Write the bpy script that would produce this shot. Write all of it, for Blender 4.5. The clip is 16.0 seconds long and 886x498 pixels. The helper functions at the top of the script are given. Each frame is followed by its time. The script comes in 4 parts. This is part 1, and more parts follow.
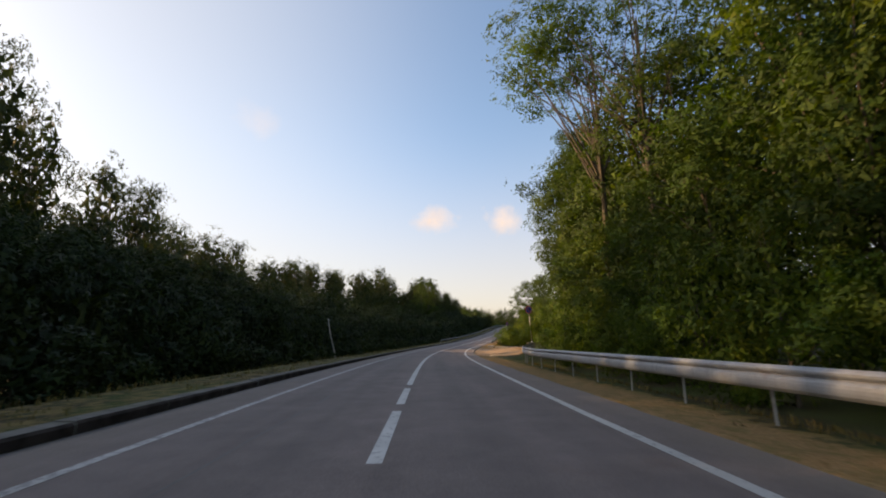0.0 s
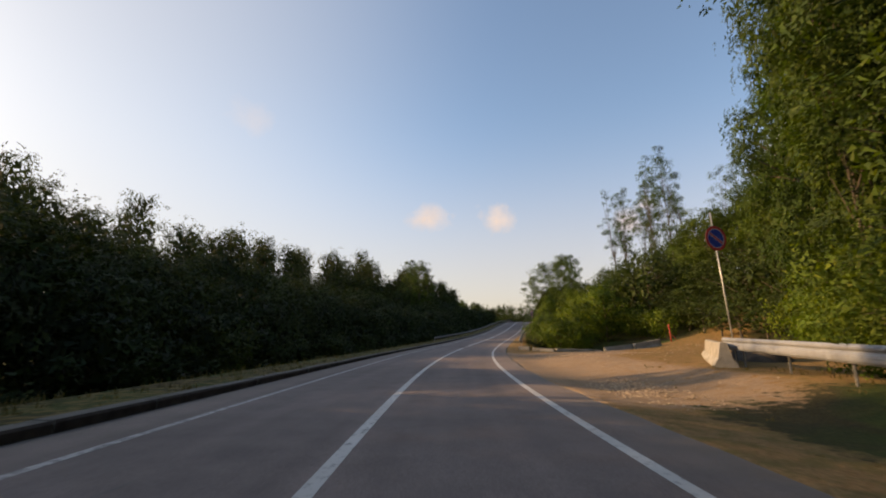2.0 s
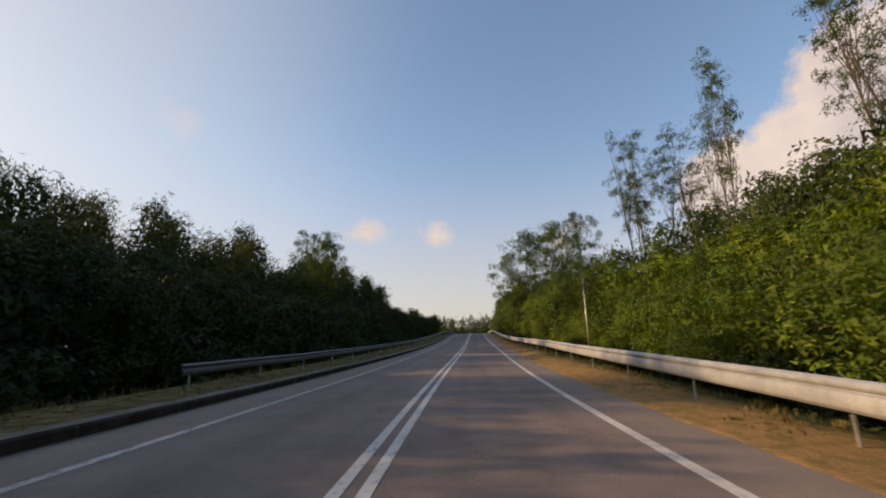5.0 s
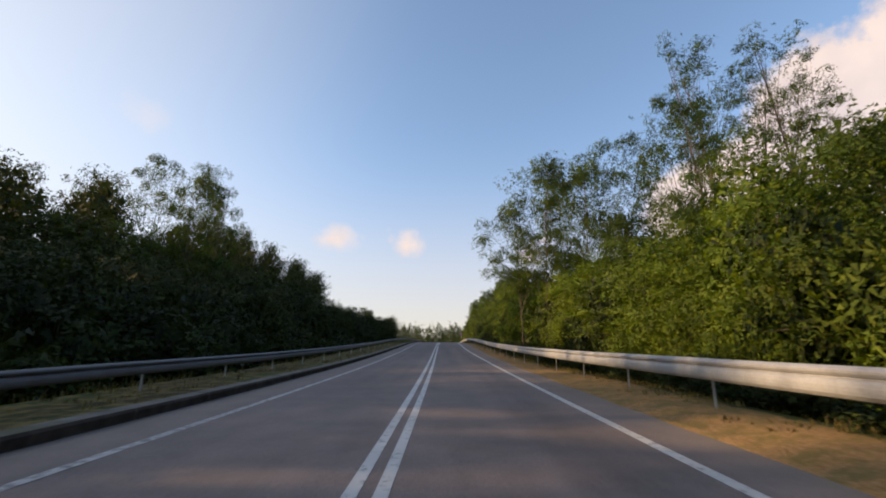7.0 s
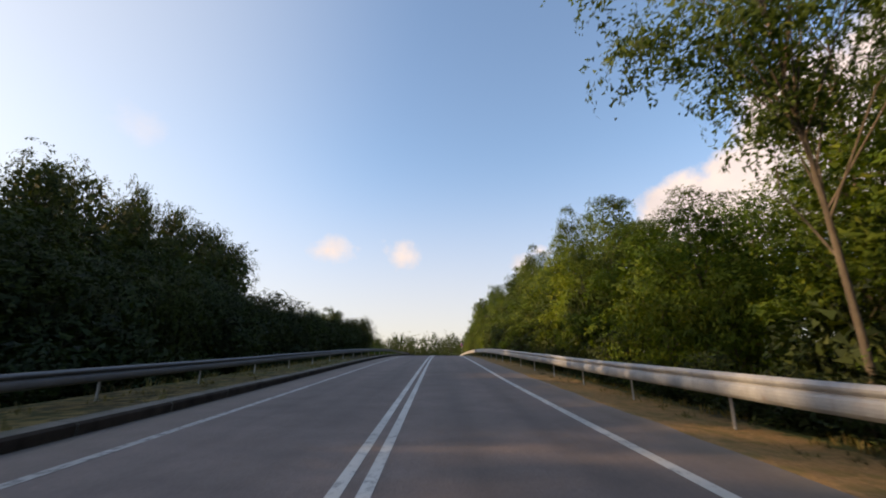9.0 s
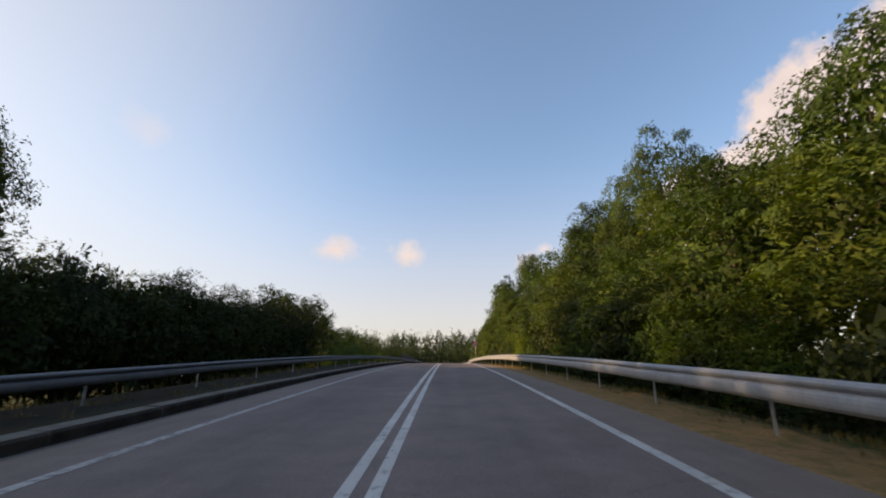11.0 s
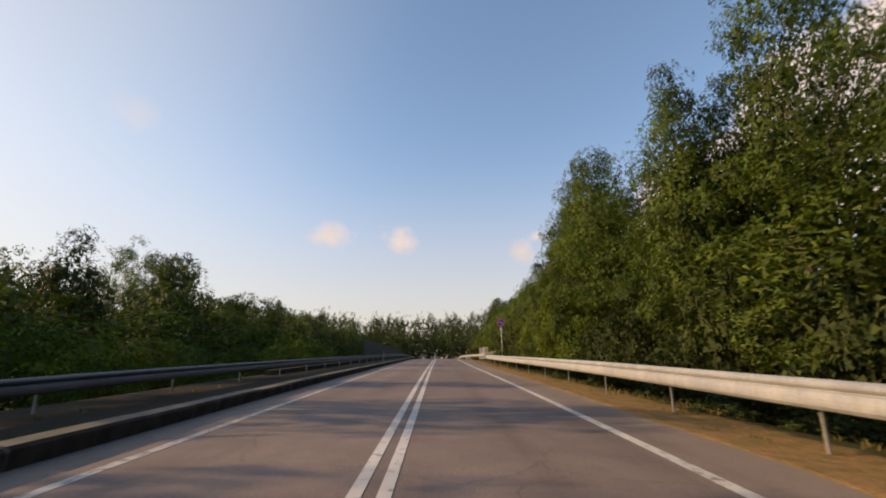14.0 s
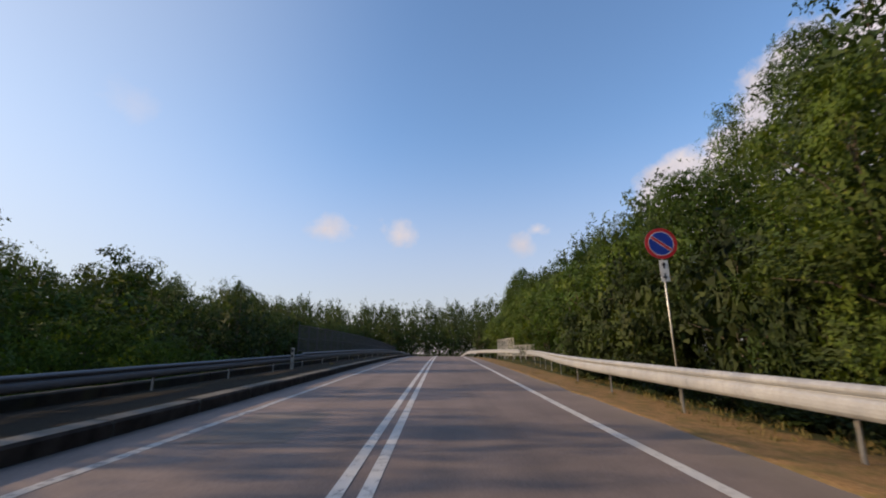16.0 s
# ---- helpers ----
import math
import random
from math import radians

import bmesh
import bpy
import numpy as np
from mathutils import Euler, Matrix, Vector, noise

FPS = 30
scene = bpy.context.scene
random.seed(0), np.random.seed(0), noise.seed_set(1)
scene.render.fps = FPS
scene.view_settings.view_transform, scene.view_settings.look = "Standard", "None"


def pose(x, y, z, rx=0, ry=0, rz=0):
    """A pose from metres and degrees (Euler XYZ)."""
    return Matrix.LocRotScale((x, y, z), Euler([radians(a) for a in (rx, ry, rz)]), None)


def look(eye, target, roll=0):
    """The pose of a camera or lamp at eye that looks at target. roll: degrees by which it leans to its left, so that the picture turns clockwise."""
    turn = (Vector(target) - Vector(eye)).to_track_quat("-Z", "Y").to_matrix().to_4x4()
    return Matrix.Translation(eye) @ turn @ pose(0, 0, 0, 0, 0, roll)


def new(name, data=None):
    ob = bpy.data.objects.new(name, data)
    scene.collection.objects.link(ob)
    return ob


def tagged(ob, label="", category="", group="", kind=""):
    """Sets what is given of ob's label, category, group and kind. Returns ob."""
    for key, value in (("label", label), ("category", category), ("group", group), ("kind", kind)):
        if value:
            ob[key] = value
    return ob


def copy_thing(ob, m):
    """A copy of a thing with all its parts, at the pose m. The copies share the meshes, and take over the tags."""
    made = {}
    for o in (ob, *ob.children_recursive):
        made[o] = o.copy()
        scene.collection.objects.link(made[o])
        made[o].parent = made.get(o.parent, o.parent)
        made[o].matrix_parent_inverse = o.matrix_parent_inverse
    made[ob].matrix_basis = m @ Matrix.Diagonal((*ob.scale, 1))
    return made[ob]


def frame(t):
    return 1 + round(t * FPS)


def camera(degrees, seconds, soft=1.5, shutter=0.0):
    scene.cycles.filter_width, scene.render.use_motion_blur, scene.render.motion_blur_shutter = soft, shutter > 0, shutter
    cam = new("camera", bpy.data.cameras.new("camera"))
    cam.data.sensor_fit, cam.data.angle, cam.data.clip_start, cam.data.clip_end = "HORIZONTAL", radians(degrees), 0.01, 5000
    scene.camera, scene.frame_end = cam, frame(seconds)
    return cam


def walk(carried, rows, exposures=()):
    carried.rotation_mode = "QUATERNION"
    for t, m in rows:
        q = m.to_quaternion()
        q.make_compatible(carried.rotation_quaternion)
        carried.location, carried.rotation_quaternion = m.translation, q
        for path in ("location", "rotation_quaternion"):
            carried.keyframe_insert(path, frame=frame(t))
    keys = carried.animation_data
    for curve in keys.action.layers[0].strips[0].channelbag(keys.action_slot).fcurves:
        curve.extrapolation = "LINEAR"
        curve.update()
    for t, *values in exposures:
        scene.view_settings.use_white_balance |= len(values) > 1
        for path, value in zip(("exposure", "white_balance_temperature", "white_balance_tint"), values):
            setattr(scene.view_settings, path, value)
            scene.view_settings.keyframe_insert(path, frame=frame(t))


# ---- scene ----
from bpy import data as D

# ---- camera ----
cam = camera(90.0, 16.0, soft=1.9, shutter=0.1)
PATH = [
    (0.0, (0.490, -0.000, 1.114), (0.877, 9.787, 3.128), -0.46),
    (0.5, (0.652, 7.568, 1.115), (1.055, 17.361, 3.100), -0.51),
    (1.0, (0.863, 15.098, 1.095), (1.282, 24.883, 3.115), -0.29),
    (1.5, (1.137, 22.589, 1.058), (1.577, 32.381, 3.039), -0.55),
    (2.0, (1.510, 30.033, 1.011), (2.024, 39.823, 2.987), -0.41),
    (2.5, (1.926, 37.435, 0.974), (2.626, 47.206, 2.984), -0.20),
    (3.0, (2.533, 44.787, 0.967), (3.399, 54.550, 2.946), -0.34),
    (3.5, (3.382, 52.079, 1.004), (4.448, 61.816, 3.021), -0.75),
    (4.0, (4.484, 59.308, 1.081), (5.786, 68.991, 3.211), -1.35),
    (4.5, (5.653, 66.506, 1.198), (7.226, 76.130, 3.414), -1.22),
    (5.0, (7.034, 73.655, 1.352), (8.909, 83.204, 3.655), -0.71),
    (5.5, (8.579, 80.757, 1.547), (10.738, 90.226, 3.927), -0.08),
    (6.0, (10.241, 87.815, 1.785), (12.620, 97.218, 4.220), 0.43),
    (6.5, (12.124, 94.801, 2.065), (14.613, 104.170, 4.520), 0.63),
    (7.0, (14.041, 101.761, 2.377), (16.557, 111.108, 4.887), 0.54),
    (7.5, (15.955, 108.706, 2.711), (18.501, 118.034, 5.265), 0.56),
    (8.0, (17.847, 115.640, 3.072), (20.421, 124.944, 5.683), 0.58),
    (8.5, (19.742, 122.556, 3.466), (22.359, 131.830, 6.139), 0.33),
    (9.0, (21.624, 129.463, 3.901), (24.217, 138.721, 6.650), 0.15),
    (9.5, (23.505, 136.356, 4.372), (26.086, 145.623, 7.103), -0.12),
    (10.0, (25.391, 143.235, 4.869), (27.946, 152.511, 7.597), -0.16),
    (10.5, (27.209, 150.127, 5.376), (29.733, 159.410, 8.105), -0.10),
    (11.0, (29.037, 157.016, 5.872), (31.536, 166.308, 8.594), -0.05),
    (11.5, (30.877, 163.902, 6.335), (33.367, 173.205, 9.030), -0.08),
    (12.0, (32.729, 170.788, 6.751), (35.239, 180.102, 9.386), -0.22),
    (12.5, (34.629, 177.664, 7.113), (37.195, 186.992, 9.642), -0.46),
    (13.0, (36.534, 184.542, 7.428), (39.148, 193.879, 9.873), -0.26),
    (13.5, (38.437, 191.425, 7.702), (41.078, 200.750, 10.167), -0.09),
    (14.0, (40.330, 198.314, 7.939), (42.997, 207.637, 10.379), -0.04),
    (14.5, (42.258, 205.195, 8.139), (44.936, 214.540, 10.480), -0.05),
    (15.0, (44.177, 212.080, 8.309), (46.877, 221.428, 10.615), 0.03),
    (15.5, (46.095, 218.966, 8.458), (48.803, 228.324, 10.714), -0.08),
    (16.0, (48.020, 225.851, 8.596), (50.699, 235.211, 10.879), -0.04),
]
# the picture starts warm and turns a little bluer towards the end
TONE = [(0.0, 0.42, 8800, 13), (2.5, 0.13, 8900, 13), (4.0, 0.02, 8900, 13), (6.5, 0.29, 8100, 12), (8.0, 0.46, 8500, 12), (9.5, 0.47, 8300, 12), (12.0, 0.2, 8500, 13), (13.5, 0.22, 8800, 13), (14.5, 0.18, 7900, 12), (16.0, 0.06, 6800, 10)]
walk(cam, [(t, look(eye, target, roll)) for t, eye, target, roll in PATH], TONE)

# ---- light ----
SUN_AZ, SUN_EL = -75.0, 19.2      # degrees right of +y, degrees above the horizon


def direction(az, el):
    a, e = radians(az), radians(el)
    return Vector((math.sin(a) * math.cos(e), math.cos(a) * math.cos(e), math.sin(e)))


def lights():
    lamp = D.lights.new("sun", "SUN")
    lamp.energy, lamp.angle, lamp.color = 5.7, radians(0.6), (1.0, 0.72, 0.45)
    ob = new("sun", lamp)
    d = direction(SUN_AZ, SUN_EL)
    ob.matrix_world = look(d * 300, (0, 0, 0))
    w = D.worlds.new("sky")
    scene.world = w
    w.use_nodes = True
    nt = w.node_tree
    N, L = nt.nodes, nt.links
    N.clear()
    out, bg = N.new("ShaderNodeOutputWorld"), N.new("ShaderNodeBackground")
    sky = N.new("ShaderNodeTexSky")
    sky.sky_type, sky.sun_disc = "NISHITA", False
    sky.sun_elevation, sky.sun_rotation = radians(SUN_EL), radians(SUN_AZ)
    sky.air_density, sky.dust_density, sky.ozone_density = 1.0, 1.4, 2.6
    tc = N.new("ShaderNodeTexCoord")

    def mth(op, a, b=None, clamp=False):
        n = N.new("ShaderNodeMath")
        n.operation, n.use_clamp = op, clamp
        for k, v in enumerate((a, b)):
            if v is None:
                continue
            if isinstance(v, (int, float)):
                n.inputs[k].default_value = v
            else:
                L.new(v, n.inputs[k])
        return n.outputs[0]

    def dot(vec):
        n = N.new("ShaderNodeVectorMath")
        n.operation = "DOT_PRODUCT"
        L.new(tc.outputs["Generated"], n.inputs[0])
        n.inputs[1].default_value = vec
        return n.outputs["Value"]

    big = N.new("ShaderNodeTexNoise")
    big.inputs["Scale"].default_value, big.inputs["Detail"].default_value = 16.0, 7.0
    big.inputs["Roughness"].default_value = 0.62
    L.new(tc.outputs["Generated"], big.inputs["Vector"])
    wob = mth("MULTIPLY", mth("SUBTRACT", big.outputs["Fac"], 0.5), 2.4)
    # azimuth, elevation, half width, half height (degrees), softness
    clouds = [(1.0, 15.4, 3.6, 1.8, 1.1), (10.2, 14.9, 2.6, 2.1, 1.1), (26.4, 13.6, 1.9, 1.9, 1.3), (28.4, 15.4, 1.5, 1.0, 1.2),
              (61, 22, 9.4, 10.0, 0.2), (46.5, 17.5, 6.5, 5.4, 0.25), (54, 18.5, 7, 7.0, 0.22), (70, 25, 10, 9.0, 0.22), (-22, 26, 2.6, 2.0, 3.6), (76, 20, 12, 9, 0.25)]
    total = None
    for az, el, hw, hh, soft in clouds:
        c = direction(az, el)
        right = direction(az + 90, 0)
        up = right.cross(c)
        u = mth("DIVIDE", dot(right), math.sin(radians(hw)))
        v = mth("DIVIDE", dot(up), math.sin(radians(hh)))
        rr = mth("SQRT", mth("ADD", mth("MULTIPLY", u, u), mth("MULTIPLY", v, v)))
        rr = mth("ADD", rr, mth("MULTIPLY", wob, 0.3) if hw > 5 else wob)
        m = mth("DIVIDE", mth("SUBTRACT", 1.0, rr), soft, True)
        m = mth("MULTIPLY", m, mth("GREATER_THAN", dot(c), 0.3))
        total = m if total is None else mth("MAXIMUM", total, m)
    shade = N.new("ShaderNodeTexNoise")
    shade.inputs["Scale"].default_value, shade.inputs["Detail"].default_value = 9.0, 5.0
    L.new(tc.outputs["Generated"], shade.inputs["Vector"])
    ramp = N.new("ShaderNodeValToRGB")
    ramp.color_ramp.elements[0].position, ramp.color_ramp.elements[0].color = 0.35, (4.7, 4.1, 4.15, 1)
    ramp.color_ramp.elements[1].position, ramp.color_ramp.elements[1].color = 0.65, (6.2, 5.3, 5.0, 1)
    L.new(shade.outputs["Fac"], ramp.inputs["Fac"])
    mix = N.new("ShaderNodeMix")
    mix.data_type = "RGBA"
    L.new(mth("MULTIPLY", total, 0.75), mix.inputs[0])
    # pale haze low over the horizon
    sep = N.new("ShaderNodeSeparateXYZ")
    L.new(tc.outputs["Generated"], sep.inputs[0])
    low = N.new("ShaderNodeMapRange")
    low.interpolation_type = "SMOOTHERSTEP"
    for k, v in (("From Min", -0.02), ("From Max", 0.52), ("To Min", 0.62), ("To Max", 0.0)):
        low.inputs[k].default_value = v
    L.new(sep.outputs["Z"], low.inputs["Value"])
    haze = N.new("ShaderNodeMix")
    haze.data_type = "RGBA"
    haze.inputs[7].default_value = (4.1, 3.5, 3.7, 1)
    L.new(low.outputs[0], haze.inputs[0])
    bright = N.new("ShaderNodeVectorMath")
    bright.operation = "MULTIPLY"
    bright.inputs[1].default_value = (1.48, 1.66, 1.85)
    L.new(sky.outputs[0], bright.inputs[0])
    L.new(bright.outputs[0], haze.inputs[6])
    # whiter towards the sun
    glow = N.new("ShaderNodeMapRange")
    glow.interpolation_type = "SMOOTHSTEP"
    for k, v in (("From Min", 0.22), ("From Max", 1.0), ("To Min", 0.0), ("To Max", 0.55)):
        glow.inputs[k].default_value = v
    L.new(dot(direction(SUN_AZ, SUN_EL)), glow.inputs["Value"])
    aureole = N.new("ShaderNodeMix")
    aureole.data_type = "RGBA"
    aureole.inputs[7].default_value = (4.0, 4.2, 4.6, 1)
    L.new(glow.outputs[0], aureole.inputs[0])
    L.new(haze.outputs[2], aureole.inputs[6])
    L.new(aureole.outputs[2], mix.inputs[6])
    L.new(ramp.outputs["Color"], mix.inputs[7])
    L.new(mix.outputs[2], bg.inputs["Color"])
    bg.inputs["Strength"].default_value = 0.14
    L.new(bg.outputs[0], out.inputs[0])


lights()


# ---- materials ----
class Mat:
    """A node material with a few short cuts."""

    def __init__(self, name, rough=0.8, metal=0.0):
        self.m = D.materials.new(name)
        self.m.use_nodes = True
        self.nt = self.m.node_tree
        self.p = self.nt.nodes["Principled BSDF"]
        self.p.inputs["Roughness"].default_value, self.p.inputs["Metallic"].default_value = rough, metal
        self.tc = self.nt.nodes.new("ShaderNodeTexCoord")

    def link(self, a, b):
        self.nt.links.new(a, b)

    def noise(self, scale, detail=4.0, rough=0.55, src="Object", stretch=None):
        n = self.nt.nodes.new("ShaderNodeTexNoise")
        n.inputs["Scale"].default_value, n.inputs["Detail"].default_value, n.inputs["Roughness"].default_value = scale, detail, rough
        v = self.tc.outputs[src]
        if stretch:
            mp = self.nt.nodes.new("ShaderNodeMapping")
            mp.inputs["Scale"].default_value = stretch
            self.link(v, mp.inputs["Vector"])
            v = mp.outputs[0]
        self.link(v, n.inputs["Vector"])
        return n.outputs["Fac"]

    def ramp(self, fac, *stops):
        r = self.nt.nodes.new("ShaderNodeValToRGB")
        els = r.color_ramp.elements
        while len(els) < len(stops):
            els.new(0.5)
        for e, (pos, col) in zip(els, stops):
            e.position = pos
            e.color = (*col, 1) if isinstance(col, tuple) else (col, col, col, 1)
        self.link(fac, r.inputs["Fac"])
        return r.outputs["Color"]

    def mix(self, fac, a, b, how="MIX"):
        n = self.nt.nodes.new("ShaderNodeMix")
        n.data_type, n.blend_type = "RGBA", how
        for k, v in (("Factor", fac), ("A", a), ("B", b)):
            sock = n.inputs[k] if k == "Factor" else [i for i in n.inputs if i.name == k and i.type == "RGBA"][0]
            if isinstance(v, (int, float)):
                sock.default_value = v if k == "Factor" else (v, v, v, 1)
            elif isinstance(v, tuple):
                sock.default_value = (*v, 1)
            else:
                self.link(v, sock)
        return [o for o in n.outputs if o.type == "RGBA"][0]

    def math(self, op, a, b, clamp=False):
        n = self.nt.nodes.new("ShaderNodeMath")
        n.operation, n.use_clamp = op, clamp
        for k, v in enumerate((a, b)):
            if isinstance(v, (int, float)):
                n.inputs[k].default_value = v
            else:
                self.link(v, n.inputs[k])
        return n.outputs[0]

    def attr(self, name):
        n = self.nt.nodes.new("ShaderNodeAttribute")
        n.attribute_name = name
        return n.outputs["Fac"]

    def color(self, sock):
        if isinstance(sock, tuple):
            self.p.inputs["Base Color"].default_value = (*sock, 1)
        else:
            self.link(sock, self.p.inputs["Base Color"])
        return self

    def bump(self, fac, strength=0.4, dist=0.02):
        n = self.nt.nodes.new("ShaderNodeBump")
        n.inputs["Strength"].default_value, n.inputs["Distance"].default_value = strength, dist
        self.link(fac, n.inputs["Height"])
        self.link(n.outputs[0], self.p.inputs["Normal"])
        return self

    def rough(self, sock):
        self.link(sock, self.p.inputs["Roughness"])
        return self


def leaf_material(name, stops, glow=0.3):
    a = Mat(name, 0.7)
    a.p.inputs["Specular IOR Level"].default_value = 0.22
    geo = a.nt.nodes.new("ShaderNodeNewGeometry")
    info = a.nt.nodes.new("ShaderNodeObjectInfo")
    c = a.ramp(geo.outputs["Random Per Island"], *stops)
    big = a.ramp(a.noise(0.5, 3.0), (0.34, 0.42), (0.5, 0.9), (0.68, 1.25))
    c = a.mix(1.0, c, big, "MULTIPLY")
    tint = a.ramp(info.outputs["Random"], (0.0, (0.58, 0.74, 0.62)), (0.5, (0.92, 0.97, 0.9)), (1.0, (1.15, 1.12, 0.82)))
    c = a.mix(1.0, c, tint, "MULTIPLY")
    a.color(c)
    tr = a.nt.nodes.new("ShaderNodeBsdfTranslucent")
    a.link(a.mix(1.0, c, (1.5, 1.45, 0.6), "MULTIPLY"), tr.inputs["Color"])
    ms = a.nt.nodes.new("ShaderNodeMixShader")
    ms.inputs[0].default_value = glow
    out = a.nt.nodes["Material Output"]
    a.link(a.p.outputs[0], ms.inputs[1])
    a.link(tr.outputs[0], ms.inputs[2])
    a.link(ms.outputs[0], out.inputs["Surface"])
    return a.m


def asphalt():
    a = Mat("asphalt", 0.85)
    grain = a.noise(60, 3)
    mid = a.noise(1.4, 6, 0.6)
    wide = a.noise(0.12, 4)
    c = a.ramp(grain, (0.3, (0.118, 0.091, 0.083)), (0.7, (0.221, 0.169, 0.154)))
    c = a.mix(1.0, c, a.ramp(mid, (0.3, 0.8), (0.7, 1.15)), "MULTIPLY")
    c = a.mix(1.0, c, a.ramp(wide, (0.35, 0.82), (0.65, 1.15)), "MULTIPLY")
    # streaks drawn out along the lanes
    both = a.nt.nodes.new("ShaderNodeCombineXYZ")
    a.link(a.math("MULTIPLY", a.attr("along"), 0.05), both.inputs[0])
    a.link(a.math("MULTIPLY", a.attr("across"), 1.6), both.inputs[1])
    sn = a.nt.nodes.new("ShaderNodeTexNoise")
    sn.inputs["Scale"].default_value, sn.inputs["Detail"].default_value = 1.0, 5
    a.link(both.outputs[0], sn.inputs["Vector"])
    c = a.mix(1.0, c, a.ramp(sn.outputs["Fac"], (0.3, 0.78), (0.5, 1.0), (0.72, 1.14)), "MULTIPLY")
    # worn wheel tracks and the darker middle of each lane
    track = a.attr("track")
    c = a.mix(a.math("MULTIPLY", track, 0.22), c, (0.07, 0.065, 0.062))
    # fine cracks
    vor = a.nt.nodes.new("ShaderNodeTexVoronoi")
    vor.feature = "DISTANCE_TO_EDGE"
    vor.inputs["Scale"].default_value = 0.33
    warp = a.nt.nodes.new("ShaderNodeVectorMath")
    wn = a.nt.nodes.new("ShaderNodeTexNoise")
    wn.inputs["Scale"].default_value, wn.inputs["Detail"].default_value = 1.2, 5
    a.link(a.tc.outputs["Object"], wn.inputs["Vector"])
    a.link(a.tc.outputs["Object"], warp.inputs[0])
    a.link(wn.outputs["Color"], warp.inputs[1])
    a.link(warp.outputs[0], vor.inputs["Vector"])
    thin = a.ramp(vor.outputs["Distance"], (0.0, 1.0), (0.006, 0.0))
    where = a.ramp(a.noise(0.07, 2), (0.5, 0.0), (0.6, 1.0))
    crack = a.mix(1.0, thin, where, "MULTIPLY")
    c = a.mix(a.mix(1.0, crack, 0.4, "MULTIPLY"), c, (0.018, 0.018, 0.018))
    # dust near the edges
    dust = a.math("MULTIPLY", a.attr("dust"), a.noise(0.9, 5), True)
    c = a.mix(dust, c, (0.17, 0.14, 0.105))
    return a.color(c).bump(grain, 0.35, 0.006).m


def paint(name, col, wear=0.45):
    a = Mat(name, 0.6)
    n = a.noise(9, 7, 0.7)
    w = a.ramp(n, (wear - 0.1, 1.0), (wear + 0.03, 0.0))
    c = a.mix(w, tuple(x * 0.95 for x in col), (0.13, 0.13, 0.13))
    c = a.mix(1.0, c, a.ramp(a.noise(0.8, 4), (0.3, 0.72), (0.7, 1.0)), "MULTIPLY")
    return a.color(c).bump(n, 0.2, 0.003).m


def ground_material():
    a = Mat("ground_cover", 0.95)
    a.p.inputs["Specular IOR Level"].default_value = 0.08
    fine, mid, wide = a.noise(22, 5, 0.65), a.noise(3.2, 5, 0.6), a.noise(0.35, 4)
    litter = a.ramp(fine, (0.3, (0.03, 0.026, 0.016)), (0.5, (0.055, 0.05, 0.025)), (0.72, (0.10, 0.085, 0.045)))
    green = a.ramp(fine, (0.3, (0.03, 0.045, 0.014)), (0.7, (0.085, 0.105, 0.035)))
    base = a.mix(a.ramp(wide, (0.42, 0.0), (0.58, 1.0)), litter, green)
    dry = a.ramp(fine, (0.28, (0.15, 0.088, 0.04)), (0.5, (0.27, 0.165, 0.076)), (0.72, (0.38, 0.245, 0.12)))
    dry = a.mix(a.ramp(mid, (0.45, 0.0), (0.62, 0.7)), dry, (0.135, 0.115, 0.042))
    lot = a.ramp(fine, (0.25, (0.2, 0.14, 0.096)), (0.5, (0.32, 0.232, 0.158)), (0.75, (0.42, 0.315, 0.225)))
    lot = a.mix(a.ramp(mid, (0.5, 0.0), (0.66, 0.7)), lot, (0.27, 0.16, 0.07))
    lot = a.mix(a.ramp(wide, (0.45, 0.0), (0.6, 0.6)), lot, (0.25, 0.185, 0.13))
    soft = a.math("MULTIPLY", a.math("SUBTRACT", mid, 0.5), 1.1)
    f1 = a.ramp(a.math("ADD", a.attr("dry"), soft), (0.4, 0.0), (0.6, 1.0))
    f2 = a.ramp(a.math("ADD", a.attr("lot"), soft), (0.42, 0.0), (0.58, 1.0))
    c = a.mix(f2, a.mix(f1, base, dry), lot)
    # strip behind the left kerb, its shade painted as a near-black ground colour
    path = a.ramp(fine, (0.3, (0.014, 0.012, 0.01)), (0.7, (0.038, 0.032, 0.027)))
    c = a.mix(a.ramp(a.math("ADD", a.attr("walkway_shade"), soft), (0.35, 0.0), (0.65, 0.9)), c, path)
    return a.color(c).bump(a.math("ADD", fine, mid), 0.7, 0.05).m


def bark_material():
    a = Mat("bark", 0.9)
    n = a.noise(9, 6, 0.65, stretch=(1, 1, 0.2))
    return a.color(a.ramp(n, (0.3, (0.035, 0.027, 0.019)), (0.7, (0.12, 0.097, 0.072)))).bump(n, 0.7, 0.03).m


